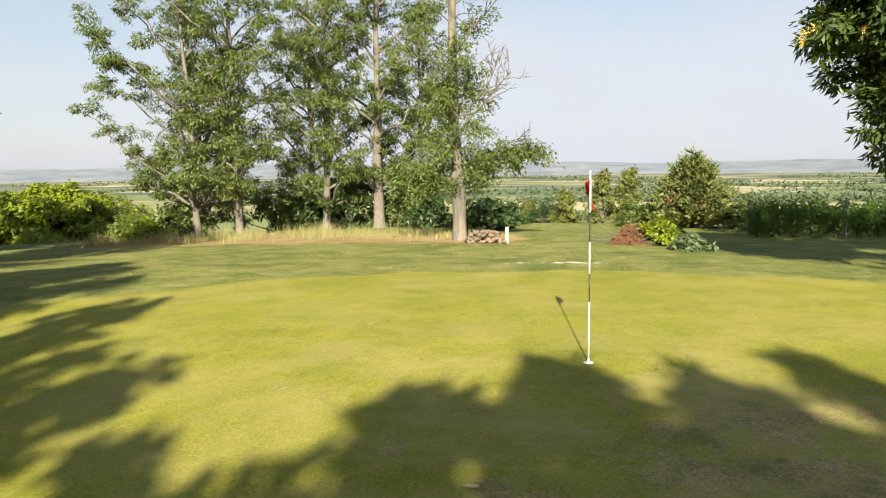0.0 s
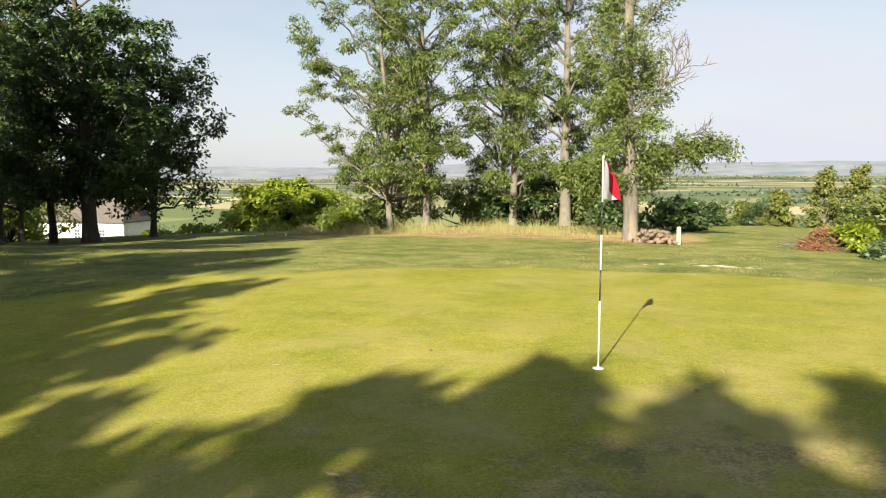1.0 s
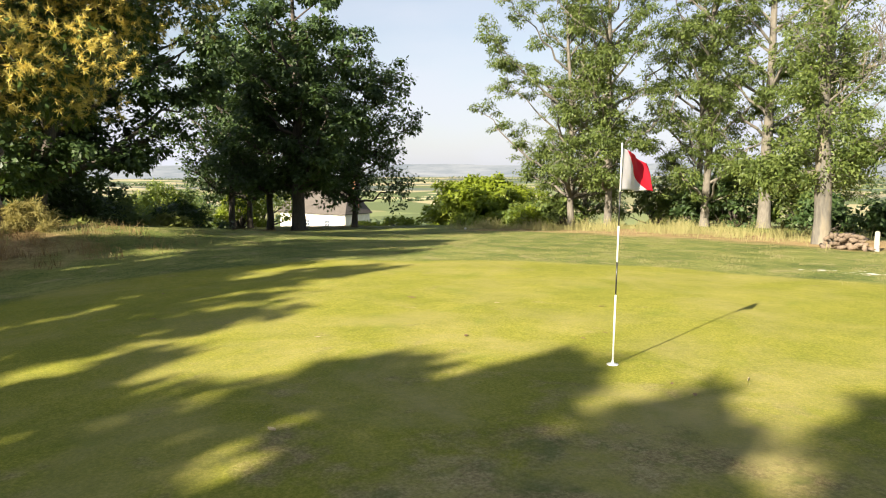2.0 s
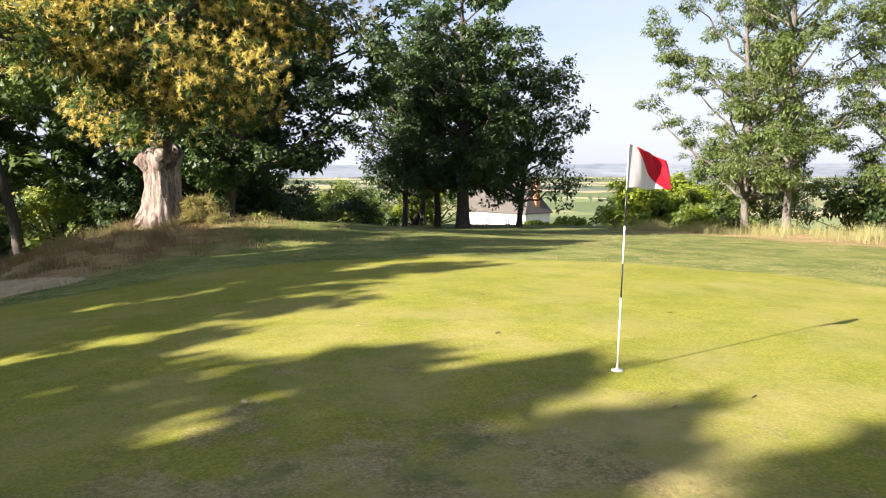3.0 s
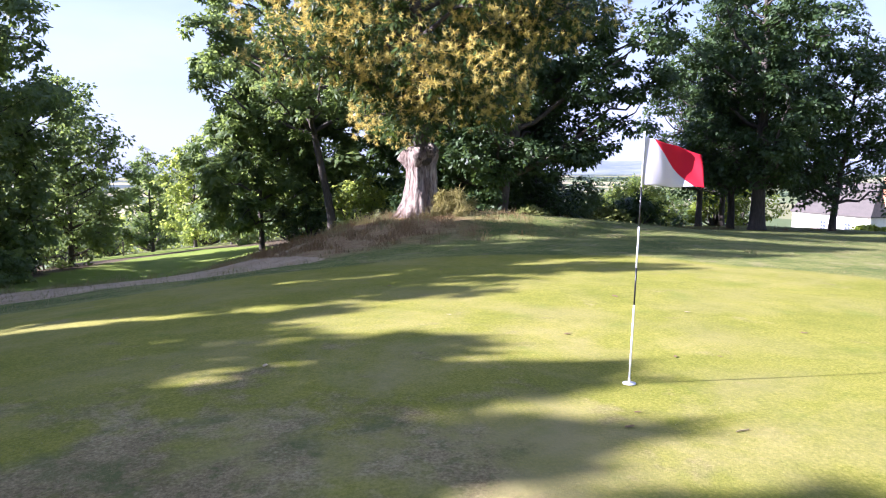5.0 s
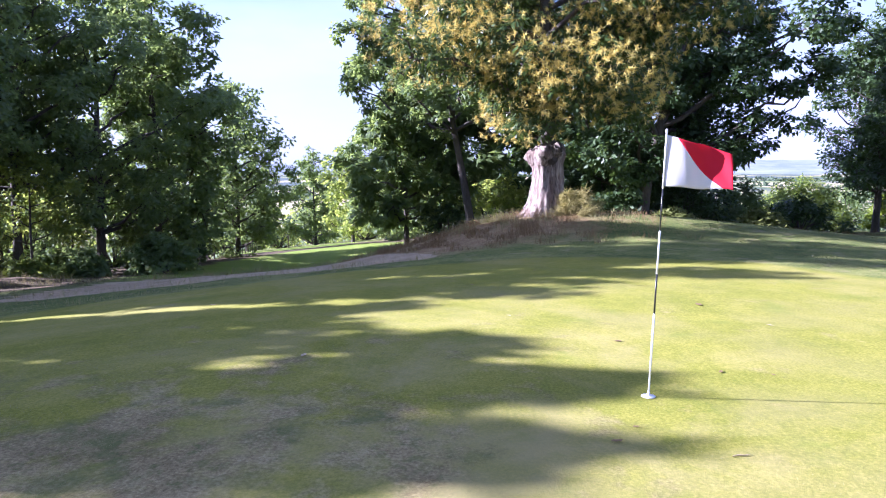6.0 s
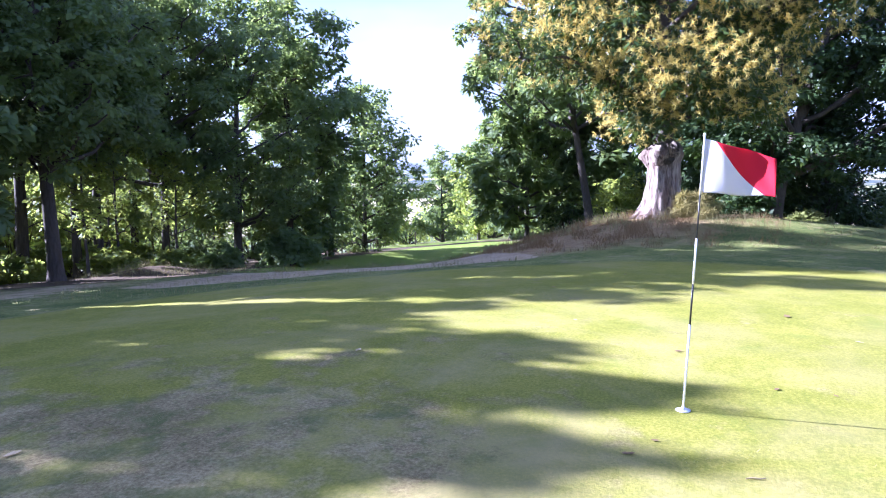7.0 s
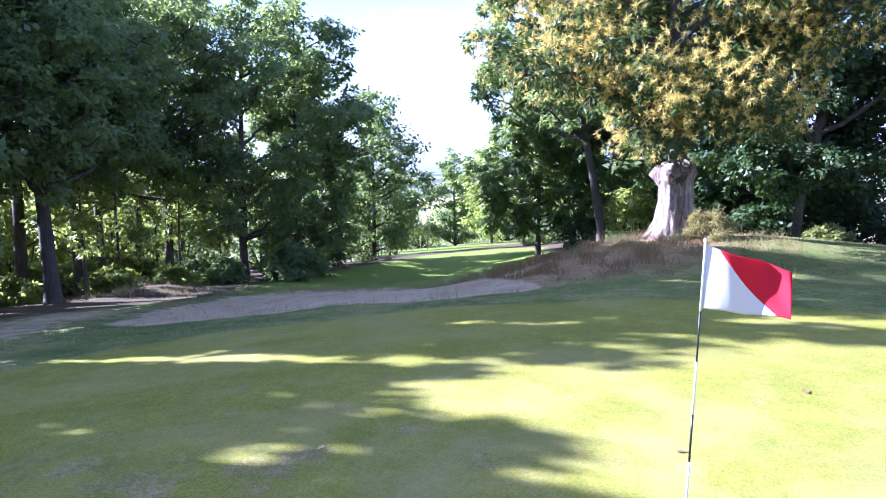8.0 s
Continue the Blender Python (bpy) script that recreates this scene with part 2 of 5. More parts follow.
def ground_h(x, y):
    x, y = np.asarray(x, float), np.asarray(y, float)
    u = -0.6 * x - 0.8 * y
    r = np.hypot(x, y - 6)
    h = -0.042 * softplus(y - 10, 2.0) - (0.02 + 0.028 * smooth(13, 28, y)) * softplus(-x - 8, 2.0) - 0.11 * softplus(u + 1.5, 2.0)
    # ridge that carries the old chestnut, and the dip of the lower fairway
    a = np.where(x < -19, (x + 19) / 20, (x + 19) / 4.6)
    b = y - 8.6 + 0.1 * (x + 19)
    h = h + 0.95 * np.exp(-a * a - (b / np.where(b > 0, 8.0, 4.6)) ** 2)
    h = h - 1.3 * np.exp(-((x + 36) / 13) ** 2 - ((y + 3.5) / 6) ** 2)
    # the ground dips behind the bunker, with a hump of earth before the woods
    h = h - 0.30 * np.exp(-((x + 18.6) / 2.6) ** 2 - ((y - 0.8) / 2.8) ** 2) + 0.30 * np.exp(-((x + 20.0) / 1.8) ** 2 - ((y + 12.0) / 1.5) ** 2)
    # bunker hollow
    h = h - 0.10 * np.exp(-(bunker_d(x, y) * 1.2) ** 2)
    # the hill falls to the plain
    e = y + 0.1 * np.abs(x)
    plain = -38.0 + 1.5 * waves(x, y, 900, 5)
    f = smooth(44, 240, e)
    h = h * (1 - f) + plain * f
    g = smooth(130, 520, r)
    h = h * (1 - g) + plain * g
    h = h + 0.03 * waves(x, y, 9, 2) * smooth(9, 16, np.hypot(x - 2.5, y - 8.5)) + 0.010 * waves(x, y, 3.5, 3)
    return h


def bunker_d(x, y):
    """Distance from the bunker's middle line, in half widths."""
    near = np.interp(y, (-5.0, -3.0, -1.7, 0.0, 1.0, 3.2, 5.2), (-8.0, -7.2, -8.2, -9.7, -10.1, -10.1, -10.7))
    far = np.interp(y, (-6.0, -1.0, 1.0, 3.2, 5.2), (-20.4, -20.2, -18.6, -15.2, -12.5))
    over = np.maximum(np.maximum(-5.0 - y, y - 4.6), 0)
    return np.hypot((x - 0.5 * (near + far)) / (0.5 * (near - far)), over / 0.8)


def ground_z(x, y):
    return float(ground_h(np.array([x]), np.array([y]))[0])


def zones(x, y):
    """How far each kind of ground covers a place, 0 to 1."""
    w = waves(x, y, 6, 11)
    green = 1 - smooth(0.88, 1.08, np.hypot((x - 1.4) / 10.4, (y - 6.9) / 9.7) + 0.03 * w)
    sand = 1 - smooth(0.75, 1.1, bunker_d(x, y) + 0.16 * w)
    bare = np.exp(-((x + 10.0) / 3.4) ** 2 - ((y + 8.0) / 3.0) ** 2) + 0.9 * np.exp(-((x + 5.6) / 2.4) ** 2 - ((y + 6.2) / 1.7) ** 2)
    sand = np.maximum(sand, 0.62 * np.clip(bare, 0, 1))
    mound = np.exp(-((x + 17.5) / 4.5) ** 2 - ((y - 6.5) / 4.2) ** 2) + 0.8 * np.exp(-((x + 14) / 3.0) ** 2 - ((y - 3.6) / 2.0) ** 2)
    rim = np.exp(-((y - 30.5 + 0.18 * x) / 4.2) ** 2) * smooth(-21, -16, x) * (1 - smooth(0.5, 3.5, x))
    margin = smooth(10, 18, -0.55 * x - 0.83 * y) * (1 - smooth(60, 90, -x))
    lower = 1 - smooth(0.8, 1.05, np.hypot((x + 78) / 20, (y + 14) / 7) + 0.05 * w)
    lower = np.maximum(lower, (1 - smooth(0.8, 1.05, np.hypot((x + 38) / 24.5, (y + 4.0) / 7.5) + 0.05 * w)))
    dry = np.clip(1.3 * mound + 1.1 * rim, 0, 1) * (1 - lower)
    worn = np.exp(-((x - 3.5) / 3.3) ** 2 - ((y - 3.9) / 3.0) ** 2) + 0.7 * np.exp(-((x - 6.5) / 2.0) ** 2 - ((y - 1.5) / 2.0) ** 2)
    chalk = np.exp(-((x - 2.5) / 2.1) ** 2 - ((y - 18.4) / 0.7) ** 2)
    valley = smooth(70, 110, np.maximum(y + 0.1 * np.abs(x), np.hypot(x, y) * 0.75))
    return dict(green=green, sand=sand, dry=dry, worn=np.clip(0.92 * worn, 0, 1), chalk=chalk, litter_shade=margin * (1 - lower), valley=valley, lower=lower,
                thin=0.45 + 0.55 * np.exp(-((x - 2.2) / 3.8) ** 2 - ((y - 5.6) / 3.2) ** 2), far=smooth(700, 1500, np.hypot(x, y)))


def ground_material():
    m, nt, bs, _ = base("ground")
    v = coords(nt)

    def zone(name):
        n = nt.nodes.new("ShaderNodeAttribute")
        n.attribute_name = name
        return n.outputs["Fac"]

    def sharp(fac, noise_scale, amount, lo, hi):
        n = noise_of(nt, noise_scale, 5.0, 0.65, v)
        s = maths(nt, "ADD", fac, maths(nt, "MULTIPLY", maths(nt, "SUBTRACT", n.outputs["Fac"], 0.5), amount))
        r = ramp(nt, ((lo, (0, 0, 0)), (hi, (1, 1, 1))))
        nt.links.new(s, r.inputs["Fac"])
        return r.outputs["Color"]

    fine = noise_of(nt, 34.0, 6.0, 0.75, v)
    blotch = noise_of(nt, 0.9, 5.0, 0.6, v)
    patch = noise_of(nt, 0.22, 4.0, 0.55, v)

    tuft = noise_of(nt, 5.5, 5.0, 0.7, v, 0.3)

    def turf(stops, a=0.56, b=0.18, c=0.10, d=0.16):
        f = maths(nt, "ADD", maths(nt, "MULTIPLY", fine.outputs["Fac"], a), maths(nt, "MULTIPLY", blotch.outputs["Fac"], b))
        f = maths(nt, "ADD", maths(nt, "ADD", f, maths(nt, "MULTIPLY", patch.outputs["Fac"], c)), maths(nt, "MULTIPLY", tuft.outputs["Fac"], d))
        r = ramp(nt, stops)
        nt.links.new(f, r.inputs["Fac"])
        return r.outputs["Color"]

    def spots(scale, lo, hi, amount, distort=0.0):
        r = ramp(nt, ((lo, (0, 0, 0)), (hi, (1, 1, 1))))
        nt.links.new(noise_of(nt, scale, 5.0, 0.65, v, distort).outputs["Fac"], r.inputs["Fac"])
        return maths(nt, "MULTIPLY", r.outputs["Color"], amount)

    rough = turf(((0.43, (0.045, 0.072, 0.016)), (0.5, (0.14, 0.17, 0.038)), (0.57, (0.28, 0.265, 0.085))))
    green = turf(((0.41, (0.150, 0.170, 0.020)), (0.5, (0.225, 0.225, 0.031)), (0.59, (0.325, 0.297, 0.058))))
    worn = turf(((0.40, (0.15, 0.115, 0.048)), (0.5, (0.29, 0.228, 0.10)), (0.60, (0.46, 0.38, 0.19))), 0.50, 0.20, 0.10, 0.20)
    dry = turf(((0.40, (0.12, 0.07, 0.03)), (0.5, (0.31, 0.205, 0.095)), (0.60, (0.44, 0.36, 0.19))))
    sand = turf(((0.40, (0.29, 0.20, 0.095)), (0.5, (0.47, 0.355, 0.21)), (0.60, (0.58, 0.46, 0.29))))
    chalk = turf(((0.3, (0.5, 0.46, 0.38)), (0.7, (0.8, 0.77, 0.7))))
    fair = turf(((0.38, (0.10, 0.16, 0.018)), (0.5, (0.17, 0.23, 0.03)), (0.62, (0.27, 0.28, 0.07))))
    # straw-coloured thin spots and a few lush ones in the mown turf
    green = mix_col(nt, maths(nt, "MULTIPLY", spots(0.5, 0.44, 0.66, 0.75, 0.4), zone("thin")), green, (0.37, 0.305, 0.135))
    green = mix_col(nt, spots(1.1, 0.58, 0.70, 0.4), green, (0.15, 0.20, 0.03))
    # dark specks paint in the small shadows of grass clumps
    worn = mix_col(nt, spots(19.0, 0.54, 0.66, 0.3), worn, (0.11, 0.105, 0.04))
    worn = mix_col(nt, maths(nt, "MAXIMUM", spots(1.5, 0.50, 0.62, 0.7, 0.5), spots(8.0, 0.54, 0.64, 0.5)), worn, (0.10, 0.13, 0.03))
    rough = mix_col(nt, spots(1.6, 0.55, 0.70, 0.6), rough, (0.33, 0.26, 0.14))
    sand = mix_col(nt, spots(4.5, 0.56, 0.66, 0.7), sand, (0.20, 0.15, 0.09))

    # fields of the plain
    fv = coords(nt, (1 / 260, 1 / 130, 0))
    cell = nt.nodes.new("ShaderNodeTexVoronoi")
    cell.distance = "CHEBYCHEV"
    cell.inputs["Scale"].default_value = 1.0
    cell.inputs["Randomness"].default_value = 0.75
    nt.links.new(fv, cell.inputs["Vector"])
    sep = nt.nodes.new("ShaderNodeSeparateColor")
    nt.links.new(cell.outputs["Color"], sep.inputs["Color"])
    fields = ramp(nt, ((0.0, (0.10, 0.14, 0.05)), (0.22, (0.17, 0.21, 0.08)), (0.42, (0.37, 0.32, 0.18)), (0.62, (0.24, 0.24, 0.11)), (0.75, (0.43, 0.37, 0.22)), (0.92, (0.14, 0.18, 0.075))))
    fields.color_ramp.interpolation = "CONSTANT"
    nt.links.new(sep.outputs["Red"], fields.inputs["Fac"])
    field = mix_col(nt, maths(nt, "MULTIPLY", patch.outputs["Fac"], 0.25), fields.outputs["Color"], (0.28, 0.26, 0.16))

    # far woods in a bluish green that also stands in for haze
    woods = ramp(nt, ((0.48, (0, 0, 0)), (0.56, (1, 1, 1))))
    nt.links.new(noise_of(nt, 1.0, 5.0, 0.6, coords(nt, (1 / 420, 1 / 160, 0))).outputs["Fac"], woods.inputs["Fac"])
    field = mix_col(nt, maths(nt, "MULTIPLY", woods.outputs["Color"], zone("far")), field, (0.085, 0.11, 0.10))
    col = mix_col(nt, sharp(zone("green"), 0.8, 0.3, 0.35, 0.65), rough, green)
    col = mix_col(nt, sharp(zone("lower"), 0.5, 0.3, 0.35, 0.65), col, fair)
    col = mix_col(nt, sharp(zone("worn"), 1.3, 3.4, 0.42, 0.95), col, worn)
    col = mix_col(nt, sharp(zone("dry"), 0.9, 0.9, 0.3, 0.75), col, dry)
    # woodland litter, its dark brown also painting in the shade under the trees
    litter_shade = turf(((0.40, (0.03, 0.024, 0.014)), (0.5, (0.085, 0.062, 0.036)), (0.60, (0.19, 0.14, 0.08))))
    col = mix_col(nt, sharp(zone("litter_shade"), 0.6, 0.7, 0.3, 0.75), col, litter_shade)
    col = mix_col(nt, sharp(zone("chalk"), 2.6, 2.4, 0.86, 1.0), col, chalk)
    col = mix_col(nt, sharp(zone("sand"), 2.4, 1.1, 0.36, 0.66), col, sand)
    col = mix_col(nt, zone("valley"), col, field)
    nt.links.new(col, bs.inputs["Base Color"])
    bs.inputs["Roughness"].default_value = 0.95
    bs.inputs["Specular IOR Level"].default_value = 0.15
    lumps = maths(nt, "ADD", fine.outputs["Fac"], maths(nt, "MULTIPLY", noise_of(nt, 7.0, 4.0, 0.6, v).outputs["Fac"], 0.5))
    bump(nt, bs, lumps, 0.45, 0.022)
    return m


def build_ground():
    cx, cy, seg = 0.0, 6.0, 320
    rad, r = [0.15], 0.15
    while r < 4600:
        r += max(0.2, 0.028 * r)
        rad.append(r)
    rad = np.array(rad)
    th = np.linspace(0, 2 * np.pi, seg, endpoint=False)
    x = cx + rad[:, None] * np.cos(th)
    y = cy + rad[:, None] * np.sin(th)
    z = ground_h(x, y)
    v = np.stack([x, y, z], -1).reshape(-1, 3)
    m = len(rad)
    i = np.arange(m - 1)[:, None] * seg
    j, k = np.arange(seg)[None], (np.arange(seg)[None] + 1) % seg
    f = np.stack([i + j, i + seg + j, i + seg + k, i + k], -1).reshape(-1, 4)
    # close the middle with a fan of quads
    c = np.arange(0, seg, 2)
    v = np.vstack([v, [[cx, cy, ground_z(cx, cy)]]])
    fan = np.stack([np.full(len(c), len(v) - 1), c, (c + 1) % seg, (c + 2) % seg], -1)
    me = mesh_of("ground", v, np.vstack([f, fan]), ground_material(), True)
    for key, val in zones(v[:, 0], v[:, 1]).items():
        me.attributes.new(key, "FLOAT", "POINT").data.foreach_set("value", val.astype(np.float32))
    return tagged(new("ground", me), "mown golf green, rough turf, bunker sand and farmland", "ground", kind="structure")


build_ground()


# ---- distance ----
def far_hills():
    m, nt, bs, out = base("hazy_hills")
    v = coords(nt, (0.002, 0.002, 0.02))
    # haze is painted in: the ring glows pale blue-grey by itself
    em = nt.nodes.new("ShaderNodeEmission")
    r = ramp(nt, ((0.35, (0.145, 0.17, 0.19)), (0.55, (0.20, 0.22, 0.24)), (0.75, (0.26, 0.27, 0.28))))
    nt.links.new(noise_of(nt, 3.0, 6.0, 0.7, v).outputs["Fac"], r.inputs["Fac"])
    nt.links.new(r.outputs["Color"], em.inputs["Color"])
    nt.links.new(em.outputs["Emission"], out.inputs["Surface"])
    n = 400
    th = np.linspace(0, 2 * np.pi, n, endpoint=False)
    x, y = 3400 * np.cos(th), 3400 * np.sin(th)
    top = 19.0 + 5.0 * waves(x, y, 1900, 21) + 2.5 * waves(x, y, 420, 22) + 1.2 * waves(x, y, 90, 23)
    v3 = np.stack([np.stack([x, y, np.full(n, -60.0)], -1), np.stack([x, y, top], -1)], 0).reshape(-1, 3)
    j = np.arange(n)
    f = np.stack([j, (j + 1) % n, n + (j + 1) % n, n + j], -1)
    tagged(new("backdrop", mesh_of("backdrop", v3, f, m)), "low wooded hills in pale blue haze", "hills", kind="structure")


far_hills()


def hedgerows():
    """Far hedges and clumps of trees on the plain."""
    rng = np.random.default_rng(31)
    near, far = ([], []), ([], [])
    for i in range(185):
        a = rng.uniform(radians(48), radians(200))
        d = rng.uniform(230, 900) if i < 80 else rng.uniform(800, 2900)
        cx, cy = d * math.cos(a), d * math.sin(a)
        if ground_z(cx, cy) > -20:
            continue
        big = d > 800
        n = int(rng.integers(8, 42)) if big else int(rng.integers(2, 14))
        way = rng.choice([0.05, 0.05, 1.5]) + rng.normal(0, 0.12)
        k = 9 if big else 24
        for j in range(n):
            s = rng.uniform(2.5, 5.0) if big else rng.uniform(2.4, 5.0)
            step = j * (11.0 if big else 6.0)
            px, py = cx + step * math.cos(way) + rng.normal(0, 2), cy + step * math.sin(way) + rng.normal(0, 2)
            q = unit(rng.normal(0, 1, (k, 3))) * rng.uniform(0.5, 1.0, (k, 1)) * np.array([s, s, s * 0.8])
            at, along = far if big else near
            at.append(q + np.array([px, py, ground_z(px, py) + s * 0.7]))
            along.append(unit(q))
    for (at, along), ln in ((near, 3.0), (far, 6.0)):
        me = leaves("far_hedgerow", np.concatenate(at), np.concatenate(along), ln, ln * 0.8, rng, LEAF_FAR, 0.3)
        tagged(new("far_hedgerow", me), "far green hedgerows and copses on the plain", "hedgerow", kind="stuff")


hedgerows()


# ---- trees ----
def bent(p0, way, length, n, rng, jitter, rise):
    """A branch's middle line: starts at p0, bends upward by rise and wanders."""
    pts, d = [np.array(p0, float)], unit(np.array(way, float))
    for _ in range(n):
        d = unit(d + rng.normal(0, jitter, 3) + np.array([0, 0, rise]))
        pts.append(pts[-1] + d * length / n)
    return np.array(pts)


def limb_pads(tubes, rng, trunk, r0, base_h, height, crown_r, profile, limbs, per_limb, pad, sweep, arch=0.0):
    """Upswept limbs on a trunk line, each with a handful of leafy pads on twigs; gives the pads' middles and radii."""
    mids, sizes = [], []
    zs = trunk[:, 2]

    def on(z):
        return np.array([np.interp(z, zs, trunk[:, k]) for k in range(3)])

    def put(s0, c, size, r):
        tubes.add([s0, 0.5 * (s0 + c) + rng.normal(0, 0.1 * size, 3), c], [r, 0.6 * r, 0.006], 3)
        mids.append(c)
        sizes.append(size)

    for i in range(limbs):
        f = (i + rng.uniform(0.1, 0.9)) / limbs
        z1 = base_h + (height - base_h) * f * 0.97
        az = i * 2.4 + rng.normal(0, 0.5)
        out = np.array([math.cos(az), math.sin(az), 0.0])
        reach = max(0.3, crown_r * profile(f) * rng.uniform(0.55, 1.12))
        end = on(z1) + out * reach
        p0 = on(max(base_h * 0.72, z1 - sweep * reach))
        bow = 0.5 * (p0 + end) + out * reach * 0.10 + np.array([0, 0, (arch - 0.05) * reach]) + rng.normal(0, 0.06 * reach, 3)
        t = np.linspace(0, 1, 8)[:, None]
        limb = (1 - t) ** 2 * p0 + 2 * t * (1 - t) * bow + t * t * end
        limb[1:] += rng.normal(0, 0.025 * reach, (7, 3))
        rr = min(r0 * 0.55 * (1 - 0.5 * f), 0.02 + 0.022 * reach)
        tubes.add(limb, np.linspace(rr, 0.014, 8), 5)
        for j in range(max(2, round(per_limb * reach / crown_r))):
            u = 7.0 if j == 0 else 7 * rng.uniform(0.3, 1.0)
            k = min(int(u), 6)
            s0 = limb[k] + (limb[k + 1] - limb[k]) * (u - k)
            size = pad * rng.uniform(0.55, 1.35)
            put(s0, s0 + unit(rng.normal(0, 1, 3) * np.array([1, 1, 0.8])) * pad * (0.2 if j == 0 else rng.uniform(0.5, 1.4)), size, 0.35 * rr + 0.004)
    # short sprays close round the leader, up to its tip
    for f in np.linspace(0.55, 1.0, 10):
        p = on(base_h + (zs[-1] - base_h) * f)
        put(p, p + rng.normal(0, 0.55 * pad, 3) * np.array([1, 1, 0.5]), pad * rng.uniform(0.7, 1.0), 0.02)
    return np.array(mids), np.array(sizes)


def dome_top(f):
    return (0.72 + 0.34 * f) * math.sqrt(max(0.0, 1 - f ** 3.2)) + 0.08


def tall_top(f):
    return 0.75 + 0.35 * math.sin(f * math.pi) - 0.55 * f ** 2


def cone_top(f):
    return 1.02 - 0.92 * f


def pad_leaves(rng, mids, sizes, n_leaf, flat=0.62, sprays=6, loose=0.10):
    """Leaves on sprays that crowd round each pad: their places, ways and the sides they turn to the light."""
    m = len(mids)
    q = unit(rng.normal(0, 1, (m, sprays, 3)) + np.array([0, 0, 0.25]))
    sub = (mids[:, None] + q * (sizes[:, None] * rng.uniform(0.3, 0.95, (m, sprays)))[:, :, None] * np.array([1, 1, flat])).reshape(-1, 3)
    rad = (sizes[:, None] * rng.uniform(0.22, 0.52, (m, sprays))).ravel()
    q = q.reshape(-1, 3)
    k = rng.choice(len(sub), n_leaf, p=rad ** 2 / np.sum(rad ** 2))
    w = unit(rng.normal(0, 1, (n_leaf, 3)))
    spots = sub[k] + w * (rad[k] * rng.uniform(0.05, 1.0, n_leaf) ** 0.5)[:, None] * np.array([1, 1, 0.6]) + rng.normal(0, loose * 0.5, (n_leaf, 3))
    face = unit(0.55 * w + 0.6 * q[k] + np.array([0, 0, 0.75]))
    return spots, unit(w + 0.5 * q[k]), face


def make_tree(name, x, y, height, crown_r, base_h, trunk_r, seed, n_leaf, size, leaf_mat, bark, label, profile=dome_top,
              limbs=22, per_limb=6, pad=0.9, sweep=0.7, lean=(0.0, 0.0), droop=0.3, flat=0.62, arch=0.0, category="tree", group="", sink=0.15, corners=4):
    rng = np.random.default_rng(seed)
    top = thing(name, x, y, ground_z(x, y) - sink, label, category, group)
    n = 14
    t = np.linspace(0, 1, n)
    line = np.stack([lean[0] * t ** 1.3 * height, lean[1] * t ** 1.3 * height, t * height], 1)
    line[1:, :2] += np.cumsum(rng.normal(0, 0.011 * height / n * 3, (n - 1, 2)), 0)
    rad = trunk_r * (1 - 0.86 * t ** 0.9)
    fine_t = np.concatenate([[0, 0.012, 0.03], t[1:]])
    pts = np.stack([np.interp(fine_t, t, line[:, k]) for k in range(3)], 1)
    rr = np.interp(fine_t, t, rad)
    rr[0], rr[1], rr[2] = trunk_r * 1.5, trunk_r * 1.22, trunk_r * 1.06
    tubes = Tubes()
    tubes.add(pts, rr, 12, lambda p, th: 1 + 0.06 * np.sin(th[None] * 3 + p[:, 2:3] * 0.7) + 0.04 * np.sin(th[None] * 5 + p[:, 2:3] * 1.9))
    mids, sizes = limb_pads(tubes, rng, line, trunk_r, base_h, height, crown_r, profile, limbs, per_limb, pad, sweep, arch)
    part("trunk", tubes.mesh("trunk", bark), top)
    spots, ways, face = pad_leaves(rng, mids, sizes, n_leaf, flat)
    part("crown", leaves("crown", spots, ways, size[0], size[1], rng, leaf_mat, droop, 0.5, corners, face), top)
    return top


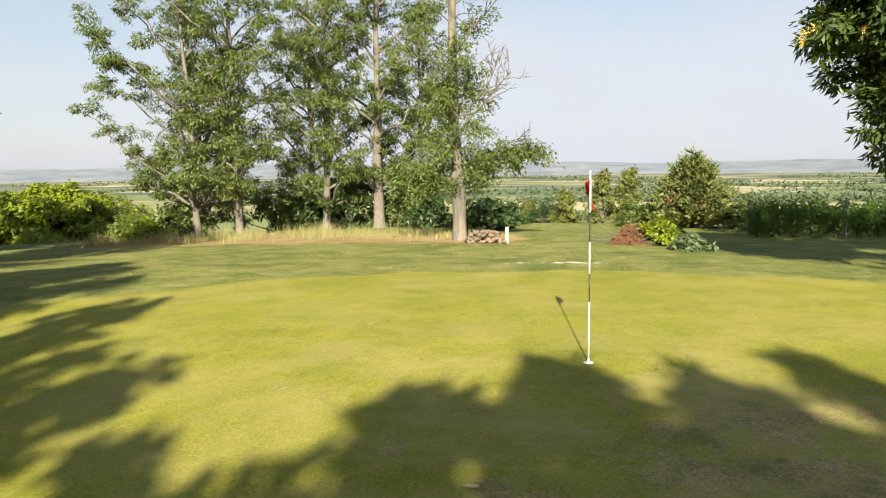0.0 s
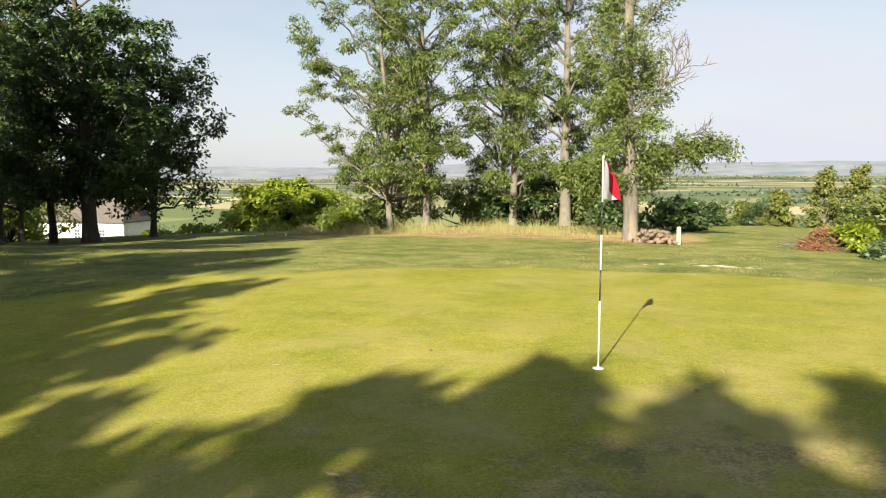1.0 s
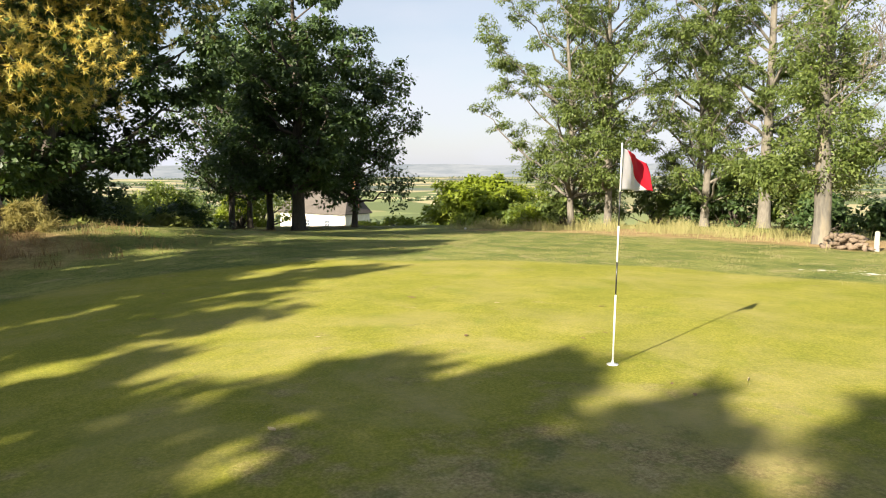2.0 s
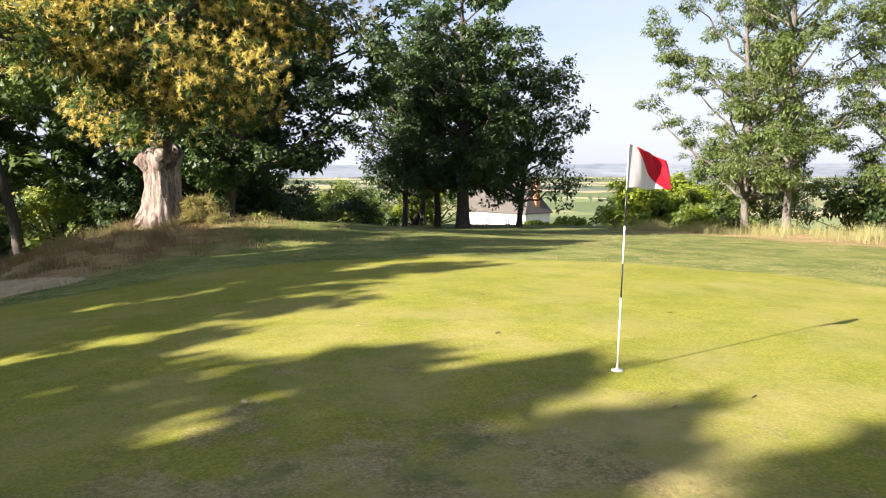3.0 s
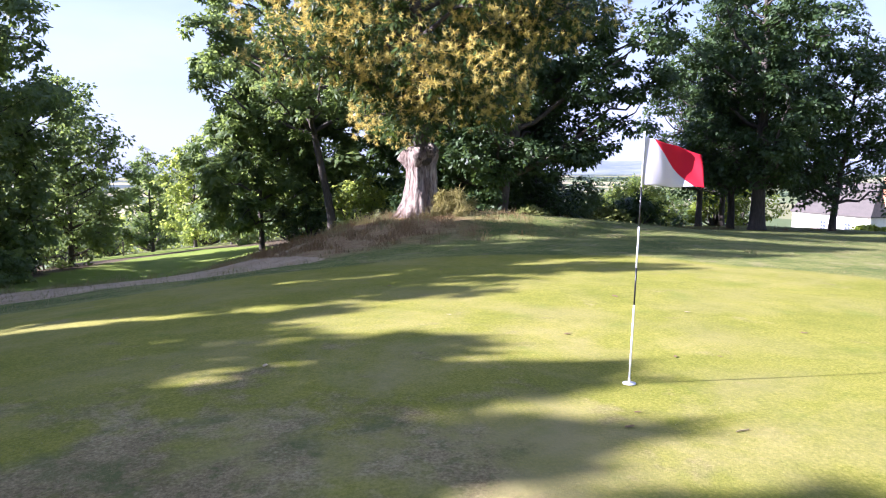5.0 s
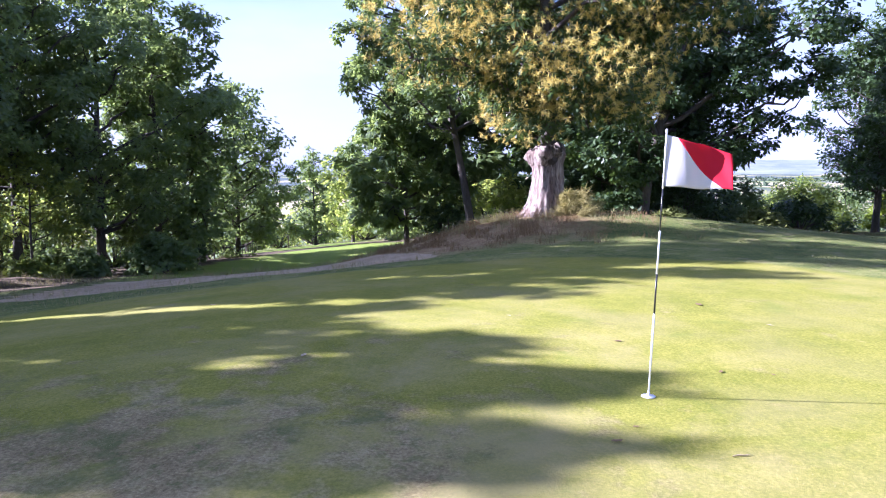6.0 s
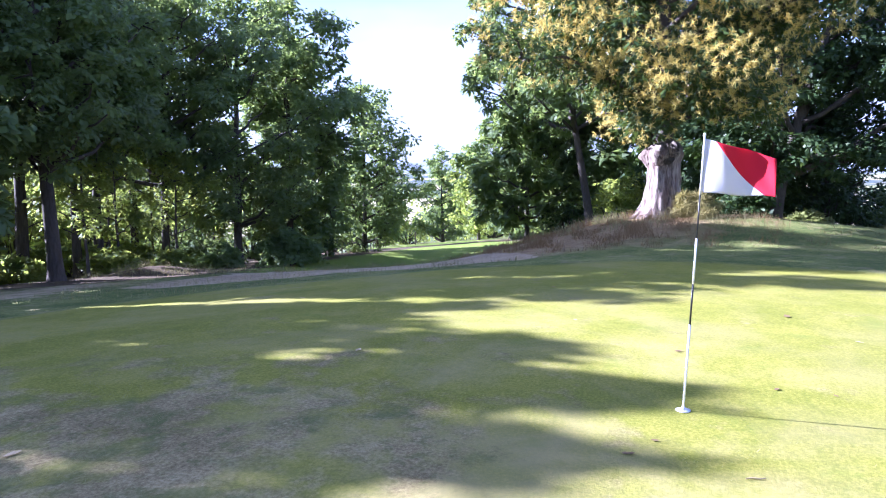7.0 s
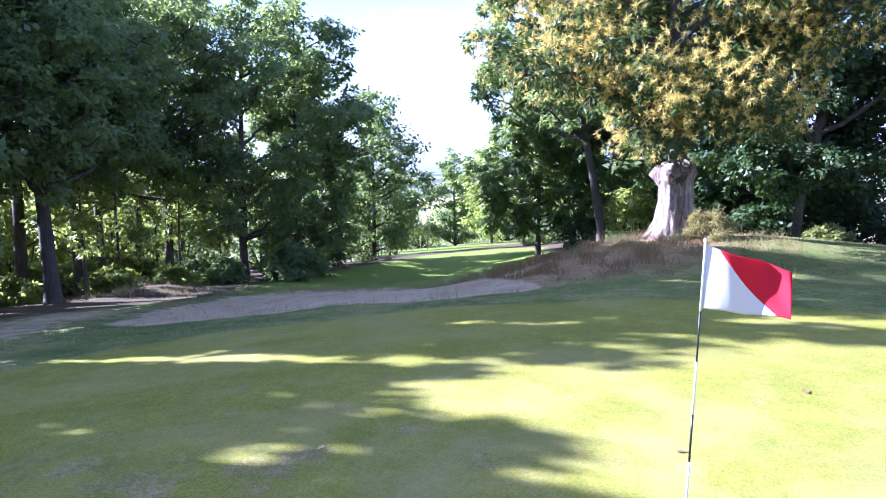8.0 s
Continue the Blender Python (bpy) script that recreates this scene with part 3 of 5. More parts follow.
def many_stemmed(x, y, spread, full_z, stems, seed, label):
    """A tree that forks low into upright stems, each a narrow leafy column of its own over one full lower crown."""
    rng = np.random.default_rng(seed)
    z0 = ground_z(x, y) - 0.15
    top = thing("woodland_tree", x, y, z0, label, "tree", "woods beside the green")
    tubes, mids, sizes = Tubes(), [], []
    tubes.add([[0, 0, 0], [0, 0, 0.4], [0.03, 0, 2.4]], [0.42, 0.30, 0.24], 10)
    for dx, top_z, r in stems:
        h = top_z - z0
        line = np.array([[0.03, 0, 1.8], [0.35 * dx, rng.normal(0, 0.3), 3.4], [0.85 * dx, rng.normal(0, 0.3), 0.55 * h], [dx, 0.0, h - 0.3 * r]])
        tubes.add(line, [0.2, 0.14, 0.08, 0.012], 7)
        z = 0.5 * h
        while z < h - 0.4 * r:
            f = (z - 0.5 * h) / (0.5 * h)
            c = np.array([np.interp(z, line[:, 2], line[:, k]) for k in range(3)])
            mids.append(c + rng.normal(0, 0.35 * r, 3) * np.array([1, 1.4, 0.6]))
            sizes.append(r * (1.25 - 0.45 * f) * rng.uniform(0.6, 1.15))
            z += 0.42 * r
    for _ in range(46):
        q = unit(rng.normal(0, 1, 3)) * rng.uniform(0.2, 1.0) ** 0.5 * np.array([spread, 1.6, (full_z - z0) * 0.42])
        mids.append(q + np.array([0, 0, (full_z - z0) * 0.56]))
        sizes.append(rng.uniform(0.5, 0.85))
        tubes.add([[0, 0, 2.0], 0.5 * mids[-1] + np.array([0, 0, 1.2]), mids[-1]], [0.06, 0.04, 0.01], 4)
    part("trunk", tubes.mesh("trunk", BARK_DARK), top)
    sizes = np.array(sizes)
    n = int(95 * np.sum((sizes / 0.6) ** 1.5))
    spots, ways, face = pad_leaves(rng, np.array(mids), sizes, n, 0.9)
    part("crown", leaves("crown", spots, ways, 0.44, 0.30, rng, LEAF_WOOD, 0.3, 0.5, 4, face), top)


def make_bush(name, x, y, rx, rz, seed, n_leaf, size, leaf_mat, label, ry=None, lumps=22, category="bush", group="", sink=0.1, bark=None, corners=4):
    """A rounded shrub: stems from the ground and lumpy pads of leaves."""
    rng = np.random.default_rng(seed)
    ry = ry or rx
    top = thing(name, x, y, ground_z(x, y) - sink, label, category, group)
    tubes, mids, sizes = Tubes(), [], []
    for i in range(lumps):
        a, e = i * 2.4 + rng.normal(0, 0.3), math.asin(min(1.0, (i + 0.5) / lumps))
        k = rng.uniform(0.5, 0.98)
        c = np.array([rx * k * math.cos(a) * math.cos(e), ry * k * math.sin(a) * math.cos(e), rz * (0.12 + 0.72 * math.sin(e))])
        mids.append(c)
        sizes.append(0.34 * min(rx, ry, rz) * rng.uniform(0.6, 1.45))
        tubes.add(np.array([[0.04 * c[0], 0.04 * c[1], 0.0], c * 0.5 + rng.normal(0, 0.05, 3) * rz, c]), [0.02 * rz + 0.01, 0.012 * rz + 0.006, 0.006], 4)
    tagged(part("stem", tubes.mesh("stem", bark or BARK_DARK), top), kind="stuff")
    spots, ways, face = pad_leaves(rng, np.array(mids), np.array(sizes), n_leaf, 0.85, 7, 0.04)
    spots[:, 2] = np.maximum(spots[:, 2], 0.02)
    part("foliage", leaves("foliage", spots, ways, size[0], size[1], rng, leaf_mat, 0.15, 0.5, corners, face), top)
    return top


# the open row of tall pale-green trees on the north edge
ASH = "tall slender tree with feathery light green leaves in dry grass"
for x, y, h, r, b, tr, sd, lean, nl in (
        (-15.2, 38.2, 17.0, 4.9, 2.6, 0.20, 101, (-0.04, 0.0), 16500),
        (-12.7, 37.6, 19.5, 3.6, 3.0, 0.21, 102, (-0.02, 0.0), 13000),
        (-8.9, 42.1, 20.0, 4.0, 2.0, 0.24, 103, (0.03, 0.0), 15000),
        (-5.7, 42.0, 20.0, 4.3, 2.8, 0.33, 104, (-0.01, 0.0), 18000),
        (-10.8, 46.5, 18.0, 3.9, 1.4, 0.22, 106, (0.0, 0.0), 7000),
        (-3.4, 46.0, 16.5, 3.3, 1.8, 0.20, 107, (0.0, 0.0), 8000),
        (-16.8, 43.0, 15.0, 3.6, 1.0, 0.20, 105, (-0.04, 0.0), 8000)):
    make_tree("ash_tree", x, y, h, r, b, tr, sd, int(nl * 2.2), (0.19, 0.078), LEAF_ASH, BARK_GREY, ASH, tall_top, 40, 9, 0.66, 0.9, lean, 0.9, 0.55, 0.10, group="ash trees on the edge")

# dark oaks in front of the farmhouse and behind the old chestnut
OAK = "large dark green broadleaf tree on the far edge"
for x, y, h, r, b, tr, sd, lean, nl in (
        (-31.0, 31.3, 16.5, 6.0, 3.6, 0.45, 111, (0.0, 0.0), 27000),
        (-31.8, 37.0, 12.5, 4.2, 2.6, 0.22, 112, (0.10, 0.06), 9000),
        (-34.6, 31.8, 14.5, 4.6, 3.6, 0.24, 113, (-0.03, 0.0), 12000),
        (-41.3, 33.5, 14.5, 4.6, 3.8, 0.24, 114, (0.0, 0.0), 9000),
        (-43.7, 36.9, 14.0, 4.6, 3.4, 0.24, 115, (0.02, 0.0), 9000),
        (-30.0, 15.1, 16.5, 7.4, 3.4, 0.34, 116, (0.0, 0.26), 30000),
        (-39.5, 20.0, 14.5, 5.0, 2.6, 0.26, 119, (0.0, 0.0), 9000),
        (-56.0, 4.0, 14.5, 5.0, 1.6, 0.26, 120, (0.0, 0.0), 8000),
        (-33.0, 14.6, 15.5, 6.4, 3.0, 0.28, 117, (0.12, 0.05), 24000)):
    make_tree("oak_tree", x, y, h, r, b, tr, sd, int(nl * 1.3), (0.29, 0.18), LEAF_OAK, BARK_DARK, OAK, dome_top, 32, 9, 1.0, 0.75, lean, 0.25, group="oaks on the west edge")

# the woods below the green, south-west
WOOD = "woodland tree with dark bark and full green crown"
for x, y, h, r, b, tr, sd, lean, nl in (
        (-15.7, -13.3, 13.8, 5.2, 5.9, 0.30, 121, (0.02, 0.0), 29000),
        (-17.5, -16.5, 15.2, 5.2, 7.0, 0.28, 122, (-0.02, 0.0), 24000),
        (-20.8, -16.6, 14.0, 4.8, 7.0, 0.22, 123, (0.0, 0.02), 21000),
        (-23.2, -17.3, 15.0, 5.0, 7.2, 0.25, 124, (0.0, 0.0), 20000),
        (-26.5, -15.8, 16.0, 5.4, 6.4, 0.24, 125, (-0.03, 0.02), 24000),
        (-29.7, -20.0, 16.5, 5.4, 7.0, 0.25, 126, (0.0, 0.0), 15000),
        (-31.0, -14.0, 16.5, 5.4, 3.2, 0.26, 127, (-0.05, 0.0), 26000),
        (-37.0, -13.4, 17.5, 4.8, 1.8, 0.24, 128, (0.0, 0.0), 17000),
        (-42.0, -15.5, 16.0, 4.6, 1.4, 0.24, 129, (0.02, 0.0), 14000),
        (-48.6, -12.2, 14.0, 4.0, 1.2, 0.22, 130, (0.02, 0.0), 10000)):
    make_tree("woodland_tree", x, y, h, r, b, tr, sd, int(nl * 1.2), (0.25, 0.165) if x > -33 else (0.36, 0.24), LEAF_WOOD, BARK_DARK, WOOD, dome_top, 30, 9, 1.05, 0.6, lean, 0.3, group="woods beside the green")

# thin young stems between them
for x, y, h, sd in ((-19.4, -18.2, 8.5, 151), (-21.8, -15.2, 7.5, 152), (-24.9, -18.0, 8.0, 153), (-28.0, -17.6, 8.5, 154), (-18.2, -13.9, 7.0, 155), (-33.4, -17.0, 8.0, 156), (-25.3, -14.4, 6.5, 157)):
    make_tree("sapling", x, y, h, 1.9, 2.2, 0.075, sd, 2800, (0.24, 0.14), LEAF_PALE, BARK_DARK, "thin young tree with light green leaves", tall_top, 12, 4, 0.5, 0.5, group="saplings in the woods")

# sunlit hazels behind the trunks; first two added unseen to shade the sand
for x, y, h, sd in ((-11.6, -15.6, 8.4, 169), (-13.2, -19.0, 8.0, 170), (-13.5, -24.5, 7.5, 171), (-18.0, -25.5, 8.5, 172), (-22.5, -25.0, 8.0, 173), (-27.0, -26.5, 9.0, 174), (-32.0, -26.0, 8.5, 175), (-37.5, -27.0, 9.5, 176), (-20.0, -29.5, 9.5, 177), (-30.0, -31.0, 10.0, 178), (-44.0, -26.0, 9.0, 179)):
    make_tree("hazel_tree", x, y, h, 2.9, 0.6, 0.07, sd, 6400, (0.30, 0.22), LEAF_PALE, BARK_DARK, "bushy young tree with sunlit yellow-green leaves", dome_top, 18, 6, 0.7, 0.8, group="hazels in the woods")

# trees out of view south of the green, placed to throw shade on it
for x, y, top_z, r, b, tr, sd, nl in (
        (-9.3, -12.8, 12.6, 2.6, 2.0, 0.26, 141, 9000),
        (-14.6, -19.0, 16.4, 2.4, 8.5, 0.28, 140, 8000),
        (-10.8, -16.0, 17.2, 2.8, 8.0, 0.28, 149, 9000)):
    make_tree("woodland_tree", x, y, top_z - ground_z(x, y), r, b, tr, sd, nl, (0.50, 0.34), LEAF_WOOD, BARK_DARK, WOOD, dome_top, 26, 7, 0.75, 0.4, group="woods beside the green")
# stems set so that their shadows fall in lobes on the turf
for x, y, spread, full_z, sd, stems in (
        (-5.6, -12.2, 1.6, 7.4, 142, ((-0.65, 11.7, 0.75), (0.75, 10.6, 0.55), (1.6, 9.7, 0.5), (-1.8, 10.6, 0.8))),
        (-1.7, -12.3, 1.4, 7.1, 143, ((-1.15, 8.85, 0.30), (-0.25, 8.35, 0.5), (0.25, 8.6, 0.3), (1.25, 9.5, 0.62))),
        (1.5, -12.0, 1.7, 9.4, 144, ((-0.85, 9.9, 0.62), (0.0, 8.6, 0.65), (0.85, 10.3, 0.6))),
        (4.2, -12.2, 2.1, 9.0, 145, ((-0.45, 10.1, 0.48), (0.0, 9.3, 0.65), (0.6, 9.7, 0.7), (1.8, 9.6, 0.7))),
        (8.2, -12.4, 2.4, 8.4, 146, ((-1.5, 9.9, 0.8), (0.2, 10.2, 0.9), (1.9, 9.9, 0.9))),
        (12.8, -12.0, 2.6, 8.4, 147, ((-1.4, 9.8, 0.9), (0.9, 9.9, 1.0)))):
    many_stemmed(x, y, spread, full_z, stems, sd, WOOD)
# unseen back row, added to block sky light and fill the shade
for x, y, top_z, r, sd in ((-8.5, -22.0, 10.6, 3.6, 161), (-1.5, -21.0, 9.2, 3.6, 162), (5.0, -21.5, 10.4, 4.0, 163), (11.5, -21.0, 11.0, 4.2, 164), (18.0, -15.0, 9.0, 4.0, 165)):
    make_tree("woodland_tree", x, y, top_z - ground_z(x, y), r, 0.8, 0.28, sd, 4200, (0.6, 0.40), LEAF_WOOD, BARK_DARK, WOOD, dome_top, 22, 6, 1.0, 0.4, group="woods beside the green")


# ---- old chestnut on the ridge ----
def old_chestnut():
    rng = np.random.default_rng(201)
    x, y = -18.7, 8.95
    top = thing("chestnut_tree", x, y, ground_z(x, y) - 0.2, "old sweet chestnut, thick bare broken trunk, yellow catkins", "tree")
    # thick hollowed trunk, swelling at the cut limbs
    zk = np.array([0.0, 0.15, 0.35, 0.6, 0.9, 1.2, 1.5, 1.8, 2.1, 2.35, 2.55, 2.7, 2.76])
    zz = np.concatenate([np.linspace(0, 2.7, 46), [2.76]])
    rr = np.interp(zz, zk, np.array([1.0, 0.86, 0.75, 0.67, 0.61, 0.57, 0.54, 0.53, 0.56, 0.60, 0.55, 0.42, 0.1]))
    pts = np.stack([-0.02 * zz, 0.05 * np.sin(zz), zz], 1)

    def ribs(p, th):
        z = p[:, 2:3]
        return (1 + 0.075 * np.sin(3 * th[None] + 0.5 * z) + 0.05 * np.sin(7 * th[None] + 1.3 * z + 1.0)
                + 0.045 * np.sin(16 * th[None] + 2.2 * np.sin(z * 1.7)) + 0.03 * np.sin(9 * z + 4 * th[None]) + 0.03 * np.sin(23 * th[None] + 5 * z))

    tubes = Tubes()
    tubes.add(pts, rr, 72, ribs)
    # stubs of cut limbs
    for az, z, ln, r in ((-1.85, 2.35, 0.36, 0.25), (-0.15, 2.4, 0.5, 0.26), (0.55, 2.5, 0.45, 0.24), (2.3, 2.3, 0.4, 0.25)):
        d = np.array([math.cos(az), math.sin(az), 0.75])
        c = np.array([0.33 * math.cos(az), 0.33 * math.sin(az), z - 0.2])
        tubes.add([c, c + d * ln * 0.6, c + d * ln, c + d * ln * 1.02, c + d * ln * 0.8], [r * 1.25, r, r * 0.95, r * 0.8, r * 0.15], 12,
                  lambda p, th: 1 + 0.07 * np.sin(3 * th[None] + p[:, 2:3] * 5))
    for i in range(7):
        az = i * 0.9 + 0.3
        d = np.array([math.cos(az), math.sin(az), 0.0])
        tubes.add([d * 0.48 + [0, 0, 0.5], d * 0.8 + [0, 0, 0.2], d * 1.2 + [0, 0, 0.0]], [0.17, 0.13, 0.04], 7)
    part("trunk", tubes.mesh("trunk", BARK_OLD), top, "thick pale ribbed trunk with cut limb stubs")
    # dark sawn face of the limb that was cut over the green
    d = unit(np.array([math.cos(0.25), math.sin(0.25), 0.3]))
    c = np.array([0.5 * math.cos(0.25), 0.5 * math.sin(0.25), 2.22])
    cut = Tubes()
    cut.add([c - 0.1 * d, c + 0.16 * d, c + 0.18 * d, c + 0.14 * d, c + 0.12 * d], [0.23, 0.21, 0.19, 0.16, 0.01], 18, lambda p, th: 1 + 0.05 * np.sin(3 * th[None]))
    part("cut_limb", cut.mesh("cut_limb", BARK_DARK), top, "dark sawn stub of a cut limb")
    # young stem and its limbs
    stem = np.stack([0.05 + 0.1 * np.sin(np.linspace(0, 2, 12)), 0.1 - np.linspace(0, 0.7, 12) + 0.1 * np.sin(np.linspace(0, 3, 12)), np.linspace(2.3, 14.0, 12)], 1)
    t2 = Tubes()
    t2.add(stem, np.linspace(0.30, 0.05, 12), 10, lambda p, th: 1 + 0.07 * np.sin(3 * th[None] + p[:, 2:3]))
    mids, sizes = limb_pads(t2, rng, stem, 0.26, 3.3, 14.0, 5.2, lambda f: 0.45 + 0.75 * math.sin(min(1, f * 2.2 + 0.05) * 1.5) - 0.6 * f ** 3, 48, 11, 0.85, 0.25, 0.12)
    part("stem", t2.mesh("stem", BARK_DARK), top)
    # the lower crown hangs lowest over the trunk and lifts towards its sides
    low = 2.95 + 0.2 * np.maximum(mids[:, 1], 0) + 1.6 * smooth(1.1, 2.3, -mids[:, 1]) + 0.25 * np.maximum(0, -mids[:, 1] - 2.2)
    keep = mids[:, 2] - 0.5 * sizes > low - 0.35
    mids, sizes = mids[keep], sizes[keep]
    spots, ways, face = pad_leaves(rng, mids, sizes, 44000, 0.7)
    part("crown", leaves("crown", spots, ways, 0.27, 0.11, rng, LEAF_CHEST, 0.4, 0.5, 4, face), top)
    # golden starry plumes of catkins on about half of the outer pads
    far_out = np.hypot(mids[:, 0], mids[:, 1]) + 0.35 * np.maximum(0, 5.5 - mids[:, 2])
    bloom = np.flatnonzero((far_out > 1.3) & (waves(mids[:, 0] + mids[:, 2], mids[:, 1] + 0.6 * mids[:, 2], 4.5, 61) + rng.normal(0, 0.25, len(mids)) > -0.48))
    cs, ws = [], []
    for b in bloom:
        away = unit(np.array([mids[b][0] * 1.2, mids[b][1], 0.9]))
        m, k = int(rng.integers(16, 26)), 30
        q = unit(rng.normal(0, 0.75, (m, 3)) + away)
        c = mids[b] + q * sizes[b] * rng.uniform(0.95, 1.4, (m, 1)) * np.array([1, 1, 0.85])
        ws.append(unit(np.repeat(q, k, 0) * 0.6 + rng.normal(0, 0.7, (m * k, 3))))
        cs.append(np.repeat(c, k, 0))
    part("catkin_bloom", leaves("catkin_bloom", np.concatenate(cs), np.concatenate(ws), 0.20, 0.021, rng, CATKIN, 0.15, 0.1), top, "golden plumes of catkins")


old_chestnut()


def near_chestnut():
    """The chestnut whose branches hang beside the green in the east."""
    rng = np.random.default_rng(202)
    x, y = 12.95, 14.7
    top = thing("chestnut_tree", x, y, ground_z(x, y) - 0.15, "sweet chestnut with hanging leafy branches and yellow catkins", "tree")
    stem = np.stack([0.1 * np.sin(np.linspace(0, 3, 12)), 0.1 * np.sin(np.linspace(1, 3, 12)), np.linspace(0, 10.5, 12)], 1)
    tubes = Tubes()
    tubes.add(stem, np.linspace(0.42, 0.05, 12), 12, lambda p, th: 1 + 0.06 * np.sin(3 * th[None] + p[:, 2:3]))
    mids, sizes = limb_pads(tubes, rng, stem, 0.4, 2.2, 10.5, 4.7, lambda f: 0.85 + 0.35 * math.sin(f * 3) - 0.6 * f ** 3, 34, 8, 0.75, 0.2, 0.15)
    part("trunk", tubes.mesh("trunk", BARK_DARK), top)
    # a heavy bough hangs west; unseen low ones are added south for their shade
    west = unit(rng.normal(0, 1, (150, 3))) * rng.uniform(0.3, 1.0, (150, 1)) ** 0.5 * np.array([2.2, 2.3, 3.2]) + np.array([-3.25, 0.0, 5.7])
    south = unit(rng.normal(0, 1, (44, 3))) * rng.uniform(0.2, 1.0, (44, 1)) ** 0.5 * np.array([3.8, 1.5, 1.3]) + np.array([0.2, -3.6, 3.1])
    mids = np.vstack([mids[mids[:, 2] > 2.4], west, south])
    sizes = np.concatenate([np.full(len(mids) - 194, 0.75), rng.uniform(0.4, 0.8, 194)])
    spots, ways, face = [np.vstack(g) for g in zip(pad_leaves(rng, mids, sizes, 46000, 0.8), pad_leaves(rng, west, np.full(len(west), 0.7), 44000, 0.9))]
    part("crown", leaves("crown", spots, ways, 0.24, 0.075, rng, LEAF_CHEST, 0.3, 0.5, 4, face), top)
    cs, ws = [], []
    for c, r in zip(mids, sizes):
        if rng.uniform() < 0.7 or math.hypot(c[0], c[1]) < 2.0:
            continue
        m, k = int(rng.integers(2, 6)), 42
        q = unit(rng.normal(0, 0.8, (m, 3)) + unit(np.array([c[0], c[1], 1.0])))
        cs.append(np.repeat(c + q * r * rng.uniform(0.7, 0.95, (m, 1)), k, 0))
        ws.append(unit(np.repeat(q, k, 0) * 0.6 + rng.normal(0, 0.7, (m * k, 3))))
    part("catkin_bloom", leaves("catkin_bloom", np.concatenate(cs), np.concatenate(ws), 0.20, 0.026, rng, CATKIN, 0.1, 0.1), top, "yellow starry catkin bursts")


near_chestnut()


# ---- half-dead tree at the woodpile ----
def dead_tree():
    rng = np.random.default_rng(203)
    x, y = -0.5, 28.9
    top = thing("dead_tree", x, y, ground_z(x, y) - 0.15, "half-dead tree with pale bare trunk and dry twisted limbs", "tree")
    z = np.linspace(0, 13.5, 16)
    line = np.stack([-0.028 * z + 0.05 * np.sin(z * 0.8), 0.03 * z, z], 1)
    tubes = Tubes()
    tubes.add(np.vstack([line[:1], line[:1] + [0, 0, 0.12], line[1:]]), np.concatenate([[0.42, 0.33], 0.29 - 0.0135 * z[1:]]), 14,
              lambda p, th: 1 + 0.07 * np.sin(3 * th[None] + p[:, 2:3] * 0.8) + 0.05 * np.sin(5 * th[None] + p[:, 2:3] * 2.3))
    part("trunk", tubes.mesh("trunk", BARK_BARE), top)
    dry = Tubes()

    def dry_limb(zt, way, ln, r, forks):
        p0 = np.array([np.interp(zt, z, line[:, k]) for k in range(3)])
        limb = bent(p0, way, ln, 8, rng, 0.14, 0.10)
        dry.add(limb, np.linspace(r * 0.5, r * 0.1, 9), 6)
        for _ in range(forks):
            k = int(rng.integers(2, 8))
            tw = bent(limb[k], unit(limb[k] - limb[k - 1]) + rng.normal(0, 0.5, 3), ln * rng.uniform(0.2, 0.5), 5, rng, 0.25, 0.12)
            dry.add(tw, np.linspace(r * 0.2, 0.005, 6), 4)
            for _ in range(5):
                j = int(rng.integers(1, 5))
                t3 = bent(tw[j], unit(tw[j + 1] - tw[j]) + rng.normal(0, 0.7, 3), ln * 0.14, 3, rng, 0.25, 0.05)
                dry.add(t3, np.linspace(r * 0.18, 0.005, 4), 3)

    for zt, way, ln, r, forks in ((4.4, (0.8, 0, 0.55), 3.4, 0.09, 7), (4.9, (0.6, -0.1, 0.9), 3.4, 0.10, 7), (5.4, (0.35, 0.1, 1.0), 2.6, 0.08, 4),
                                  (7.4, (0.5, 0.1, 1.0), 3.8, 0.09, 6), (6.3, (-0.7, -0.2, 0.8), 2.2, 0.06, 4), (3.2, (0.9, -0.1, 0.25), 3.4, 0.07, 5),
                                  (8.8, (-0.7, 0, 0.6), 3.0, 0.07, 5), (9.4, (0.7, 0.2, 0.7), 2.6, 0.06, 4)):
        dry_limb(zt, np.array(way, float), ln, r, forks + 4)
    tagged(part("dry_limb", dry.mesh("dry_limb", BARK_BARE), top, "bare dry grey limbs"), kind="stuff")
    # leafy sprays: along the trunk, and on one low branch
    live, at, along = Tubes(), [], []
    for i in range(96):
        zt = rng.uniform(2.0, 6.5) if i < 60 else rng.uniform(5.0, 12.5)
        p0 = np.array([np.interp(zt, z, line[:, k]) for k in range(3)])
        az = rng.uniform(0, 2 * np.pi)
        tw = bent(p0, (math.cos(az), math.sin(az), 0.3), rng.uniform(0.8, 1.9), 4, rng, 0.2, 0.0)
        live.add(tw, np.linspace(0.022, 0.006, 5), 4)
        at.append(tw[2:])
        along.append(np.gradient(tw, axis=0)[2:])
    low = bent((0.1, 0, 2.7), (1, -0.1, 0.35), 3.6, 8, rng, 0.10, -0.01)
    low2 = bent((-0.1, 0, 2.5), (-1, -0.2, 0.45), 2.6, 8, rng, 0.10, -0.04)
    for b in (low, low2):
        live.add(b, np.linspace(0.07, 0.015, 9), 6)
